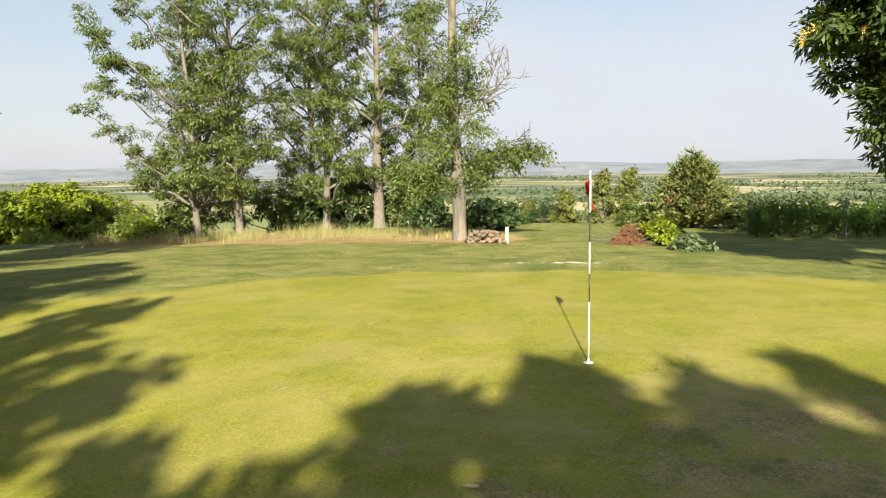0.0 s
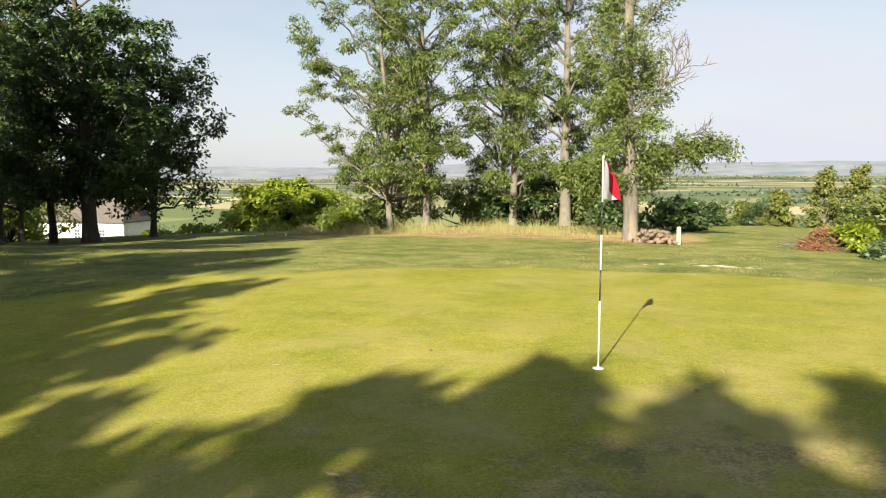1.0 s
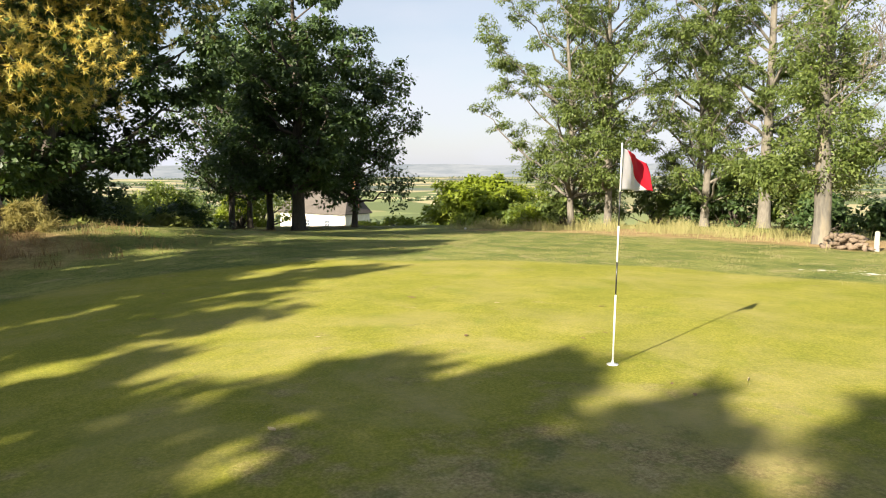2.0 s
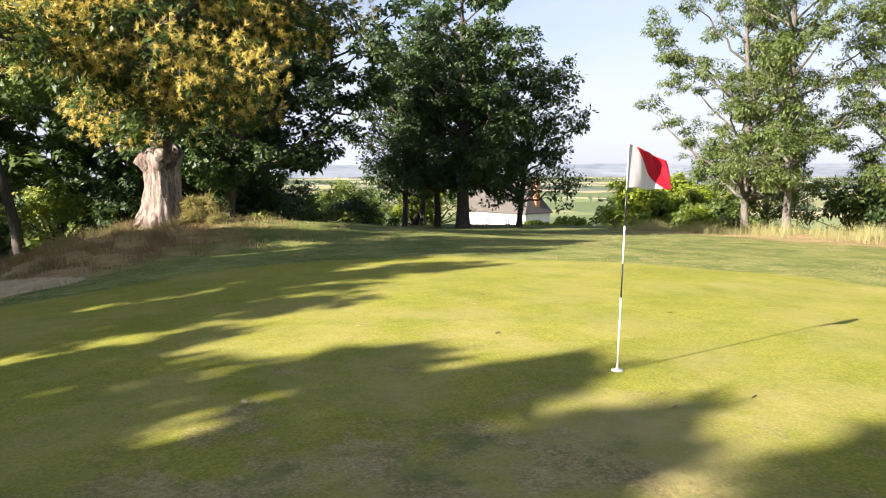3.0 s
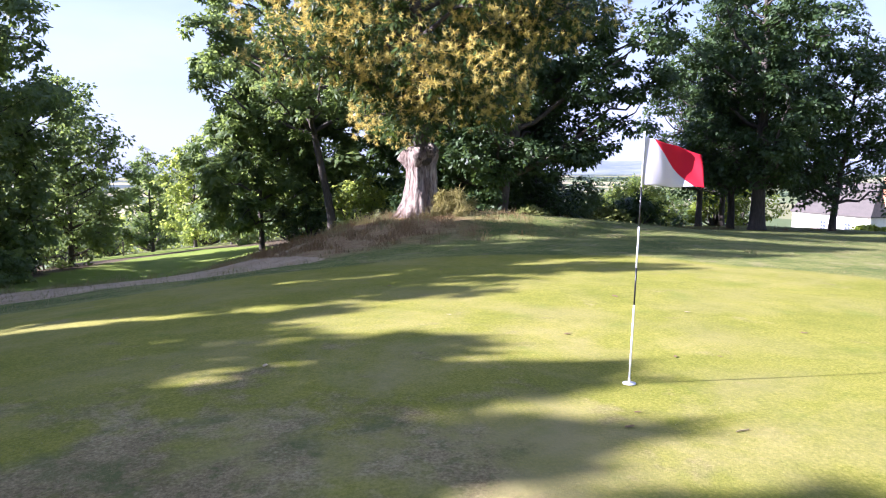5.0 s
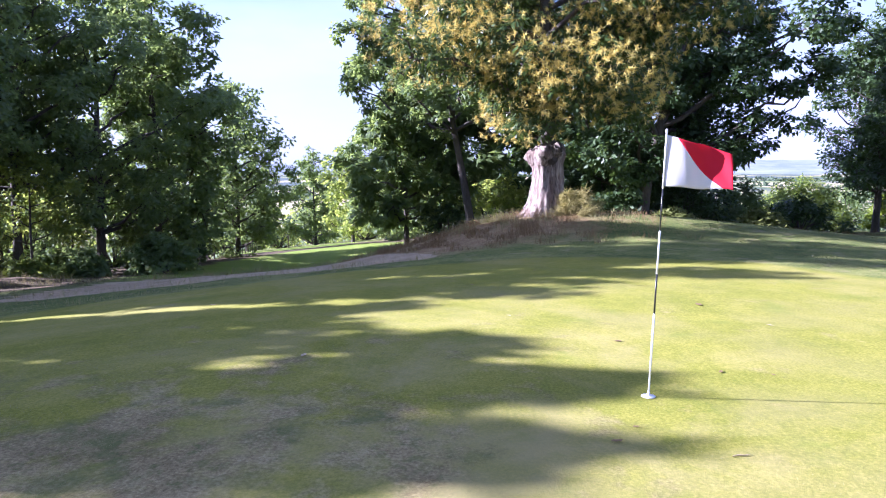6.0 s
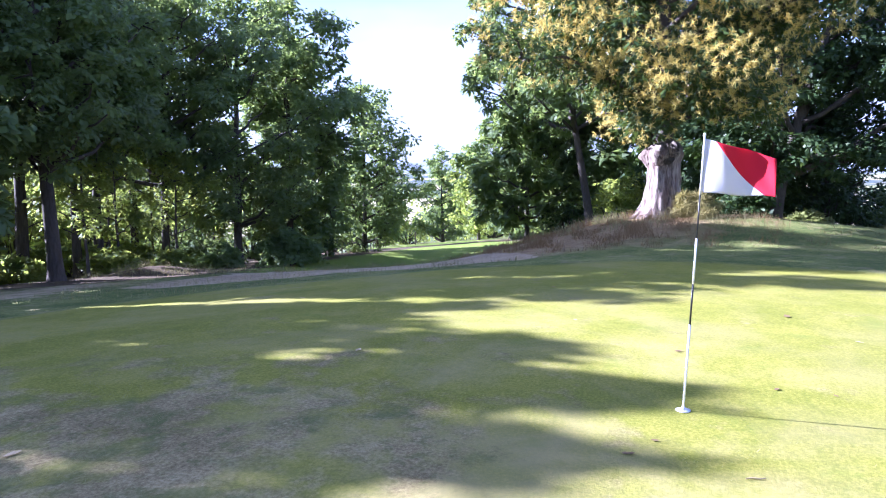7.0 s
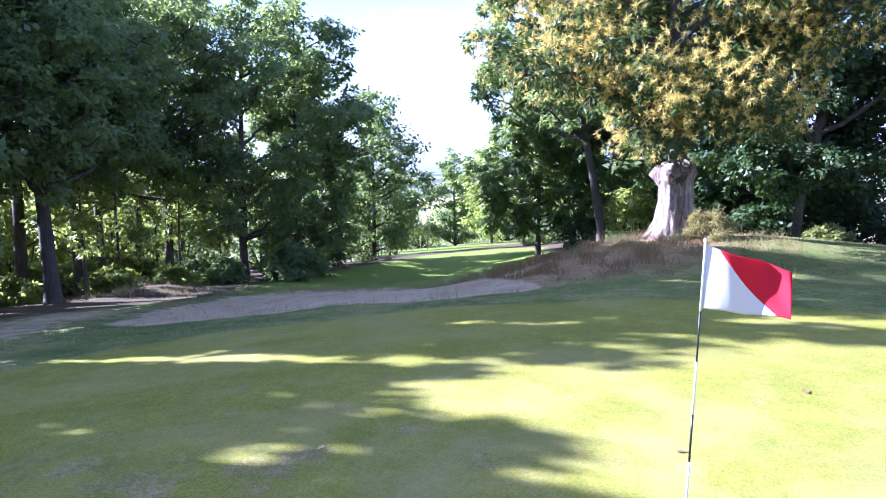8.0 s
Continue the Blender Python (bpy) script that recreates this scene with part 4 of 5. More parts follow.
        for _ in range(26):
            k = int(rng.integers(3, 8))
            tw = bent(b[k], rng.normal(0, 1, 3) * [1, 1, 0.45], rng.uniform(0.4, 0.95), 4, rng, 0.2, 0.0)
            live.add(tw, np.linspace(0.015, 0.005, 5), 3)
            at.append(tw[1:])
            along.append(np.gradient(tw, axis=0)[1:])
    tagged(part("branch", live.mesh("branch", BARK_BARE), top), kind="stuff")
    at, along = np.concatenate(at), np.concatenate(along)
    pick = rng.integers(0, len(at), 19000)
    part("crown", leaves("crown", at[pick] + rng.normal(0, 0.18, (19000, 3)), unit(along[pick]), 0.17, 0.08, rng, LEAF_ASH, 0.5), top)


dead_tree()

# ---- more trees in the west, down the slope ----
make_tree("leaning_tree", -34.7, 6.3, 17.0, 7.2, 8.6, 0.27, 205, 25000, (0.30, 0.18), LEAF_WOOD, BARK_DARK, "leaning dark-trunked tree with open green crown", dome_top, 28, 8, 0.85, 0.6, (-0.10, -0.24))
for x, y, h, r, b, tr, sd, nl, mt in (
        (-45.0, 1.6, 14.5, 5.2, 3.0, 0.20, 211, 22000, LEAF_WOOD),
        (-48.0, 4.0, 15.0, 5.0, 2.6, 0.20, 212, 16000, LEAF_WOOD),
        (-44.5, 9.5, 15.0, 4.6, 3.6, 0.22, 213, 16000, LEAF_WOOD),
        (-38.5, 12.5, 15.0, 4.8, 1.6, 0.22, 214, 15000, LEAF_OAK),
        (-66.0, -1.0, 13.5, 4.6, 1.4, 0.22, 215, 12000, LEAF_WOOD),
        (-80.0, -4.0, 14.0, 5.0, 1.8, 0.24, 216, 12000, LEAF_WOOD),
        (-92.0, -10.0, 14.5, 5.0, 2.0, 0.24, 217, 10000, LEAF_PALE),
        (-100.0, -17.0, 14.5, 5.2, 2.2, 0.24, 218, 10000, LEAF_WOOD),
        (-98.0, -27.0, 14.0, 5.0, 2.2, 0.24, 219, 10000, LEAF_WOOD),
        (-76.0, -27.0, 14.0, 4.8, 2.0, 0.24, 220, 10000, LEAF_WOOD),
        (-62.0, -22.0, 13.0, 4.4, 1.6, 0.24, 221, 11000, LEAF_WOOD),
        (-110.0, -2.0, 15.0, 5.6, 1.6, 0.26, 222, 9000, LEAF_PALE)):
    make_tree("slope_tree", x, y, h, r, b, tr, sd, int(nl * 0.7), (0.48, 0.32), mt, BARK_DARK, "leafy green tree on the slope below the green", dome_top, 26, 7, 1.0, 0.5, group="trees on the lower slope", corners=3)

# ---- bushes ----
make_bush("walnut_bush", -37.0, 61.0, 6.2, 5.9, 230, 42000, (0.42, 0.30), LEAF_WALNUT, "rounded bright green bush on the hill edge", lumps=80, ry=5.6, corners=3, sink=0.4)
HEDGE = "dense green shrub under the trees"
for x, y, rx, rz, sd, nl, mt in (
        (-7.6, 43.5, 2.2, 3.6, 231, 6000, LEAF_OAK), (-9.8, 43.8, 2.2, 3.2, 232, 5250, LEAF_OAK), (-4.0, 44.0, 1.8, 2.8, 233, 4500, LEAF_ASH),
        (-2.6, 41.0, 1.6, 2.2, 234, 3750, LEAF_OAK), (0.8, 38.0, 1.4, 1.9, 235, 3750, LEAF_OAK), (-12.6, 44.5, 2.4, 2.8, 236, 4500, LEAF_ASH),
        (-18.4, 38.6, 1.1, 1.3, 237, 2250, LEAF_WALNUT), (-20.6, 42.0, 1.6, 1.6, 238, 3500, LEAF_PALE), (-17.0, 40.4, 1.6, 2.4, 239, 3000, LEAF_ASH),
        (-46.7, 30.9, 3.6, 4.2, 240, 6750, LEAF_PALE), (-52.1, 32.9, 4.0, 4.4, 241, 6750, LEAF_PALE), (-49.0, 42.0, 3.4, 4.2, 242, 6000, LEAF_WALNUT),
        (-57.0, 39.0, 3.8, 4.4, 243, 6000, LEAF_WOOD), (-42.0, 28.0, 2.2, 2.4, 244, 3750, LEAF_WOOD), (-28.2, 20.6, 1.1, 1.0, 245, 2250, LEAF_OLIVE),
        (-30.0, 14.0, 1.6, 1.8, 246, 3000, LEAF_OAK), (-27.5, 16.0, 0.9, 0.8, 247, 2500, LEAF_OLIVE), (-35.0, 11.5, 2.4, 2.8, 248, 4500, LEAF_OAK),
        (-37.5, 8.4, 2.8, 3.6, 249, 5250, LEAF_PALE), (-34.2, 18.6, 2.6, 3.0, 250, 4500, LEAF_OAK), (-36.0, 26.0, 2.4, 2.2, 251, 3750, LEAF_OAK),
        (-28.5, -9.8, 1.7, 2.3, 253, 7500, LEAF_WOOD), (-20.5, -14.5, 1.2, 1.2, 311, 4200, LEAF_PALE), (-23.5, -13.6, 1.3, 1.1, 312, 4200, LEAF_PALE), (-26.0, -12.2, 1.2, 1.3, 313, 4200, LEAF_WOOD),
        (-18.3, -17.0, 1.3, 1.6, 314, 4200, LEAF_PALE), (-22.0, -17.8, 1.5, 1.7, 315, 4600, LEAF_PALE), (-26.5, -18.2, 1.6, 1.8, 316, 4600, LEAF_PALE), (-30.5, -16.5, 1.5, 1.6, 317, 4600, LEAF_WOOD),
        (-16.2, -15.6, 1.1, 1.2, 318, 3600, LEAF_PALE), (-32.5, -11.0, 1.6, 1.8, 319, 4600, LEAF_WOOD), (-46.5, 38.0, 2.2, 4.6, 320, 6000, LEAF_WALNUT), (-40.0, -14.0, 2.6, 3.0, 254, 4500, LEAF_OAK),
        (-26.6, -20.5, 2.6, 4.2, 255, 4500, LEAF_PALE), (-22.6, -21.5, 2.6, 4.6, 256, 4500, LEAF_PALE), (-19.0, -21.5, 2.6, 4.4, 257, 4500, LEAF_PALE),
        (-37.0, -22.0, 3.4, 5.4, 261, 5250, LEAF_WOOD), (-46.0, -21.0, 3.2, 4.0, 262, 4500, LEAF_WOOD), (-54.0, -17.0, 2.6, 3.4, 263, 4500, LEAF_OAK),
        (-49.0, 7.0, 3.0, 3.6, 264, 4500, LEAF_WOOD), (-44.0, 5.0, 2.4, 3.0, 265, 4500, LEAF_OAK), (-88.0, -4.0, 4.0, 4.6, 266, 4500, LEAF_PALE),
        (-98.0, -22.0, 4.0, 4.0, 267, 3750, LEAF_PALE), (-70.0, 3.0, 4.0, 5.0, 268, 4500, LEAF_WOOD), (-58.0, 6.0, 3.6, 5.0, 269, 4500, LEAF_WOOD),
        (-39.5, 14.5, 2.8, 4.6, 273, 5500, LEAF_WOOD), (-38.5, 19.0, 2.8, 4.4, 274, 5500, LEAF_OAK), (-41.0, 24.0, 2.6, 3.6, 275, 5000, LEAF_WOOD), (-44.0, 17.0, 3.0, 5.0, 276, 5500, LEAF_PALE),
        (-37.0, 12.6, 1.8, 2.0, 277, 3500, LEAF_PALE), (-33.6, 21.5, 1.6, 1.4, 278, 3000, LEAF_WOOD),
        (-112.0, -30.0, 6.5, 7.0, 282, 3500, LEAF_WOOD), (-118.0, -21.0, 6.5, 7.0, 283, 3500, LEAF_WOOD), (-116.0, -12.0, 6.0, 6.5, 284, 3500, LEAF_PALE),
        (-108.0, -39.0, 6.5, 7.0, 286, 3500, LEAF_WOOD), (-92.0, -36.0, 6.0, 6.5, 287, 3500, LEAF_WOOD), (-80.0, 92.0, 2.6, 3.0, 270, 3750, LEAF_WOOD), (-40.5, 51.5, 2.0, 1.0, 271, 3000, LEAF_WALNUT), (-46.5, 53.0, 1.6, 0.8, 272, 3500, LEAF_WALNUT)):
    make_bush("shrub", x, y, rx, rz, sd, int(nl * 0.55), (0.29 if rx < 5 else 0.6, 0.18 if rx < 5 else 0.4), mt, HEDGE if mt is not BROOM else "dry yellowish broom bush on the bank", group="shrubs", corners=3 if rx > 2.3 else 4)
make_bush("broom_bush", -18.0, 10.0, 0.85, 1.0, 281, 5200, (0.30, 0.02), BROOM, "yellowish broom bush beside the old trunk", lumps=12)

def far_woods():
    """The wood's further depth, down the slope in the south-west."""
    rng = np.random.default_rng(285)
    at, along = [], []
    for _ in range(150):
        k = rng.uniform(0, 1)
        if k < 0.55:
            px, py = rng.uniform(-75, -8), rng.uniform(-62, -36)
        else:
            px, py = rng.uniform(-165, -118), rng.uniform(-60, 40)
        s = rng.uniform(2.6, 4.6)
        for lift in (0.7, 1.9):
            q = unit(rng.normal(0, 1, (110, 3))) * rng.uniform(0.55, 1.0, (110, 1)) * np.array([s, s, s * 0.9])
            at.append(q + np.array([px + rng.normal(0, 0.8), py + rng.normal(0, 0.8), ground_z(px, py) + s * lift]))
            along.append(unit(q))
    me = leaves("far_woods", np.concatenate(at), np.concatenate(along), 0.95, 0.7, rng, LEAF_PALE, 0.2)
    tagged(new("far_woods", me), "dense sunlit woodland foliage further down the slope", "woods", kind="stuff")


far_woods()

# ---- trees on the north-east slope ----
def cedar(x, y, h, r, seed):
    """A broad young conifer: tiers of flat sprays, wide at the foot, with a ragged outline."""
    rng = np.random.default_rng(seed)
    top = thing("cedar_tree", x, y, ground_z(x, y) - 0.1, "broad young conifer with some rusty twigs", "tree")
    tubes, at, along = Tubes(), [], []
    tubes.add([[0, 0, 0], [0.03, 0, h * 0.5], [0, 0.02, h]], [0.14, 0.08, 0.012], 8)
    for i in range(240):
        f = 1 - math.sqrt(rng.uniform(0.0, 1.0))
        az = i * 2.4 + rng.normal(0, 0.3)
        ln = r * (1.03 - f) * rng.uniform(0.7, 1.15)
        way = np.array([math.cos(az), math.sin(az), 0.25 + 0.5 * f])
        br = bent((0, 0, 0.12 + f * h * 0.95), way, ln, 6, rng, 0.08, 0.02)
        tubes.add(br, np.linspace(0.02, 0.004, 7), 4)
        k = rng.integers(2, 7, max(20, int(90 * ln / r)))
        at.append(br[k] + rng.normal(0, 0.13, (len(k), 3)))
        along.append(np.repeat((br[-1] - br[0])[None], len(k), 0))
    part("trunk", tubes.mesh("trunk", BARK_DARK), top)
    part("crown", leaves("crown", np.concatenate(at), unit(np.concatenate(along)), 0.30, 0.13, rng, LEAF_CONIFER, 0.0, 0.45), top)
    spot = np.concatenate([c + rng.normal(0, 0.22, (70, 3)) for c in np.concatenate(at)[rng.integers(0, 2000, 9)]])
    part("rusty_twig", leaves("rusty_twig", spot + unit(spot * np.array([1, 1, 0])) * 0.15, rng.normal(0, 1, spot.shape), 0.24, 0.06, rng, TWIG_RED, 0.0, 0.4), top, "rust-brown dry twigs")["kind"] = "stuff"


cedar(11.6, 38.1, 4.4, 2.5, 291)
for x, y, h, r, sd in ((8.7, 48.8, 3.7, 1.6, 292), (10.5, 49.4, 3.8, 1.65, 293), (6.2, 49.3, 2.4, 1.1, 294), (4.4, 60.0, 2.2, 0.9, 295), (2.6, 60.0, 1.8, 0.6, 296)):
    make_tree("poplar_tree", x, y, h, r, 0.15, 0.10, sd, 4200, (0.22, 0.12), LEAF_OLIVE, BARK_GREY, "slim upright green tree on the slope", cone_top, 30, 4, 0.32, 1.6, group="slim trees")
for x, y, rx, rz, sd, nl, mt, lb in (
        (5.6, 57.0, 2.0, 1.9, 297, 5000, LEAF_OAK, "round green bush on the slope"), (14.2, 36.6, 1.6, 1.5, 298, 4500, LEAF_ASH, "light green bush beside the conifer"),
        (6.75, 24.9, 0.85, 1.0, 299, 3400, LEAF_WALNUT, "large-leaved green plant beside brushwood"), (6.95, 22.5, 0.62, 0.6, 300, 3200, LEAF_GREY, "low grey-green herb clump"),
        (9.4, 40.0, 1.4, 1.4, 301, 4000, LEAF_ASH, "light green bush beside the conifer"), (16.8, 37.0, 1.6, 1.3, 302, 4000, LEAF_ASH, "light green bush beside the vines"),
        (2.2, 46.0, 1.2, 1.5, 303, 3500, LEAF_OAK, "round green bush on the slope")):
    make_bush("bush", x, y, rx, rz, sd, nl, (0.16, 0.10), mt, lb)


# ---- vineyard ----
def box_mesh(name, sx, sy, sz, material, bevel=0.0, taper=1.0):
    bm = bmesh.new()
    bmesh.ops.create_cube(bm, size=1.0)
    for v in bm.verts:
        k = taper if v.co.z > 0 else 1.0
        v.co = Vector((v.co.x * sx * k, v.co.y * sy * k, (v.co.z + 0.5) * sz))
    if bevel:
        bmesh.ops.bevel(bm, geom=bm.edges[:], offset=bevel, segments=2, affect="EDGES")
    return bm_mesh(name, bm, material)


POST_WOOD = rough_surface("post_wood", ((0.3, (0.09, 0.075, 0.06)), (0.7, (0.27, 0.23, 0.18))), 18.0, (1, 1, 0.15), 0.9, 0.01)
POST_WHITE = rough_surface("post_white", ((0.3, (0.24, 0.22, 0.18)), (0.7, (0.42, 0.39, 0.34))), 12.0, (1, 1, 0.3), 0.85, 0.01, (0.42, 0.38, 0.3))


def vine_row(x0, y0, x1, y1, seed):
    rng = np.random.default_rng(seed)
    ln = math.hypot(x1 - x0, y1 - y0)
    top = thing("vine_row", x0, y0, ground_z(x0, y0), "row of green grapevines on wooden posts", "vineyard", "vine rows")
    d = np.array([(x1 - x0) / ln, (y1 - y0) / ln])

    def at_s(s):
        return np.array([d[0] * s, d[1] * s, ground_z(x0 + d[0] * s, y0 + d[1] * s) - ground_z(x0, y0)])

    pm = box_mesh("post", 0.09, 0.09, 1.75, POST_WOOD, 0.012)
    s = 0.3
    while s < ln:
        p = part("post", pm, top)
        p.location = Vector(at_s(s)) - Vector((0, 0, 0.15))
        s += 3.6
    tubes, cs, ws = Tubes(), [], []
    s = 0.6
    while s < ln:
        b = at_s(s)
        h = rng.uniform(1.05, 1.6)
        tubes.add([b - [0, 0, 0.1], b + rng.normal(0, 0.04, 3) + [0, 0, 0.5], b + rng.normal(0, 0.05, 3) + [0, 0, 0.95]], [0.045, 0.035, 0.02], 6)
        for _ in range(12):
            w = np.array([d[0] * rng.normal(0, 0.6), d[1] * rng.normal(0, 0.6), 1.0]) + rng.normal(0, 0.22, 3)
            sh = bent(b + [0, 0, rng.uniform(0.05, 0.8)], w, h * rng.uniform(0.4, 0.85), 6, rng, 0.2, -0.05)
            tubes.add(sh, np.linspace(0.012, 0.004, 7), 3)
            k = rng.integers(0, 7, 34)
            cs.append(sh[k] + rng.normal(0, 0.13, (34, 3)))
            ws.append(rng.normal(0, 1, (34, 3)))
        s += rng.uniform(0.6, 0.85)
    tagged(part("cane", tubes.mesh("cane", BARK_DARK), top), kind="stuff")
    part("foliage", leaves("foliage", np.concatenate(cs), np.concatenate(ws), 0.15, 0.13, rng, LEAF_VINE, 0.3, 0.4), top)


vine_row(11.2, 29.8, 27.0, 26.4, 311)
vine_row(12.4, 32.2, 29.0, 28.6, 312)
vine_row(13.6, 34.6, 31.0, 30.8, 313)


# ---- farmhouse below the edge ----
RENDER_WALL = rough_surface("lime_render", ((0.3, (0.62, 0.58, 0.5)), (0.7, (0.8, 0.77, 0.7))), 3.0, (1, 1, 0.5), 0.9, 0.01, (0.6, 0.55, 0.47))
ROOF_TILE = rough_surface("old_tiles", ((0.3, (0.05, 0.044, 0.038)), (0.7, (0.125, 0.107, 0.093))), 5.0, (1, 1, 3), 0.85, 0.03, (0.09, 0.078, 0.068))
BRICK_RED = rough_surface("red_brick", ((0.3, (0.34, 0.13, 0.07)), (0.7, (0.58, 0.27, 0.15))), 9.0, (1, 1, 2), 0.85, 0.02)
WINDOW_DARK = rough_surface("window_glass", ((0.3, (0.05, 0.06, 0.08)), (0.7, (0.12, 0.14, 0.17))), 2.0, (1, 1, 1), 0.12, 0.001)
FRAME_WHITE = rough_surface("painted_frame", ((0.3, (0.7, 0.7, 0.68)), (0.7, (0.82, 0.82, 0.8))), 8.0, (1, 1, 1), 0.6, 0.002)


def farmhouse():
    x, y, z = -88.0, 90.0, -12.0
    lx, ly, wall, ridge = 17.0, 6.6, 5.9, 5.0
    top = thing("farmhouse", x, y, z, "white-rendered farmhouse with steep tiled roof and brick chimney", "house", turn=3)
    body = part("wall", box_mesh("wall", lx, ly, wall, RENDER_WALL), top)
    body.location = (-lx / 2, ly / 2, 0)
    bm = bmesh.new()
    o, e = 0.35, 1.9
    c = [bm.verts.new(p) for p in ((-lx - o, -o, wall - 0.1), (o, -o, wall - 0.1), (o, ly + o, wall - 0.1), (-lx - o, ly + o, wall - 0.1))]
    low = [bm.verts.new((v.co.x, v.co.y, wall - 0.26)) for v in c]
    a, b = bm.verts.new((-lx + e, ly / 2, wall + ridge)), bm.verts.new((-e, ly / 2, wall + ridge))
    for f in ((c[0], c[1], b, a), (c[1], c[2], b), (c[2], c[3], a, b), (c[3], c[0], a), (low[3], low[2], low[1], low[0])):
        bm.faces.new(f)
    for i in range(4):
        bm.faces.new((low[i], low[(i + 1) % 4], c[(i + 1) % 4], c[i]))
    part("roof", bm_mesh("roof", bm, ROOF_TILE), top, "steep hipped roof of old brown tiles")
    ch = part("chimney", box_mesh("chimney", 0.8, 1.0, 5.6, BRICK_RED, 0.02), top, "tall red brick chimney")
    ch.location = (-0.5, ly * 0.52, wall + 0.3)
    cap = part("chimney_cap", box_mesh("chimney_cap", 1.0, 1.2, 0.2, BRICK_RED, 0.02), ch)
    cap.location = (0, 0, 5.5)
    for wx in (-4.4, -9.6):
        w = part("window", box_mesh("window", 1.3, 0.12, 1.8, FRAME_WHITE, 0.01), top, "white-framed window in the long wall")
        w.location = (wx, -0.03, wall - 3.1)
        for i in range(2):
            for k in range(3):
                p = part("pane", box_mesh("pane", 0.48, 0.03, 0.46, WINDOW_DARK), w)
                p.location = (-0.29 + 0.58 * i, -0.065, 0.13 + 0.55 * k)
    bm = bmesh.new()
    vs = [bm.verts.new(p) for p in ((-12.5, -4.2, 0.9), (-0.5, -4.2, 0.9), (-2.2, -0.03, 2.6), (-11.0, -0.03, 2.6), (-12.5, -4.2, 0.0), (-0.5, -4.2, 0.0), (-0.5, -0.03, 0.0), (-12.5, -0.03, 0.0))]
    for f in ((0, 1, 2, 3), (4, 5, 1, 0), (5, 6, 2, 1), (7, 4, 0, 3), (6, 7, 3, 2), (7, 6, 5, 4)):
        bm.faces.new([vs[i] for i in f])
    part("lean_to", bm_mesh("lean_to", bm, ROOF_TILE), top, "low dark-tiled lean-to")


farmhouse()

# ---- woodpile, post, brushwood ----
LOG_BARK = rough_surface("log_bark", ((0.3, (0.07, 0.05, 0.035)), (0.7, (0.25, 0.19, 0.135))), 16.0, (0.3, 1, 1), 0.9, 0.015)


def woodpile():
    rng = np.random.default_rng(321)
    x0, y0 = 0.56, 27.1
    top = thing("woodpile", x0, y0, ground_z(x0, y0), "low stack of split weathered firewood logs", "woodpile")
    for row in range(4):
        n = 9 - row
        for i in range(n):
            r = rng.uniform(0.055, 0.095)
            t = Tubes()
            px, pz = (i - (n - 1) / 2) * 0.165 + rng.normal(0, 0.02), 0.08 + row * 0.125 + rng.normal(0, 0.012)
            ln = rng.uniform(0.34, 0.56)
            a = rng.normal(0, 0.75)
            p0 = np.array([px - math.sin(a) * ln / 2, -math.cos(a) * ln / 2 + rng.normal(0, 0.06), pz])
            p1 = np.array([px + math.sin(a) * ln / 2, math.cos(a) * ln / 2, pz + rng.normal(0, 0.04)])
            ph = rng.uniform(0, 6)
            t.add([p0, p0, p1, p1], [0.004, r, r * 0.95, 0.004], 7, lambda p, th, ph=ph: 1 + 0.3 * np.sin(th[None] * 2 + ph) + 0.16 * np.sin(3 * th[None] + ph))
            part("log", t.mesh("log", LOG_BARK), top)
    post = thing("wooden_post", 1.40, 27.3, ground_z(1.40, 27.3) - 0.1, "short pale weathered post beside the woodpile", "post")
    part("post", box_mesh("post", 0.15, 0.13, 0.74, POST_WHITE, 0.02, 0.92), post)


woodpile()


def brushwood():
    rng = np.random.default_rng(322)
    top = thing("brush_pile", 5.8, 25.4, ground_z(5.8, 25.4), "heap of dry reddish-brown cut branches", "brushwood")
    n = 2600
    a = rng.uniform(0, 2 * np.pi, n)
    r = np.sqrt(rng.uniform(0, 1, n))
    p = np.stack([0.75 * r * np.cos(a), 0.5 * r * np.sin(a), 0.72 * (1 - r ** 2) * rng.uniform(0.2, 1.0, n) + 0.03], 1)
    part("dead_foliage", leaves("dead_foliage", p, rng.normal(0, 1, (n, 3)) * [1, 1, 0.4], 0.22, 0.03, rng, TWIG_RED, 0.1, 0.5), top)
    t = Tubes()
    for _ in range(60):
        q = np.array([rng.normal(0, 0.4), rng.normal(0, 0.25), rng.uniform(0.03, 0.35)])
        t.add(bent(q, rng.normal(0, 1, 3) * [1.4, 1, 0.25], rng.uniform(0.5, 1.2), 4, rng, 0.15, 0.0), np.linspace(0.016, 0.004, 5), 4)
    tagged(part("branch", t.mesh("branch", BARK_GREY), top), kind="stuff")


brushwood()

# ---- lower green: fence and marker ----
def fence():
    top = thing("fence", -46.0, -13.2, ground_z(-46.0, -13.2), "low wire fence on thin grey posts", "fence")
    pm = box_mesh("post", 0.09, 0.09, 1.25, POST_WOOD, 0.01)
    ends = []
    for i in range(14):
        px, py = -46.0 - 2.9 * i, -13.2 - 0.62 * i
        p = part("post", pm, top)
        p.location = (px + 46.0, py + 13.2, ground_z(px, py) - ground_z(-46.0, -13.2) - 0.15)
        ends.append(np.array(p.location))
    for h in (0.35, 0.7, 1.02):
        t = Tubes()
        t.add(np.array(ends) + [0, 0, h + 0.1], np.full(len(ends), 0.006), 4)
        part("wire", t.mesh("wire", POST_WOOD), top)


fence()
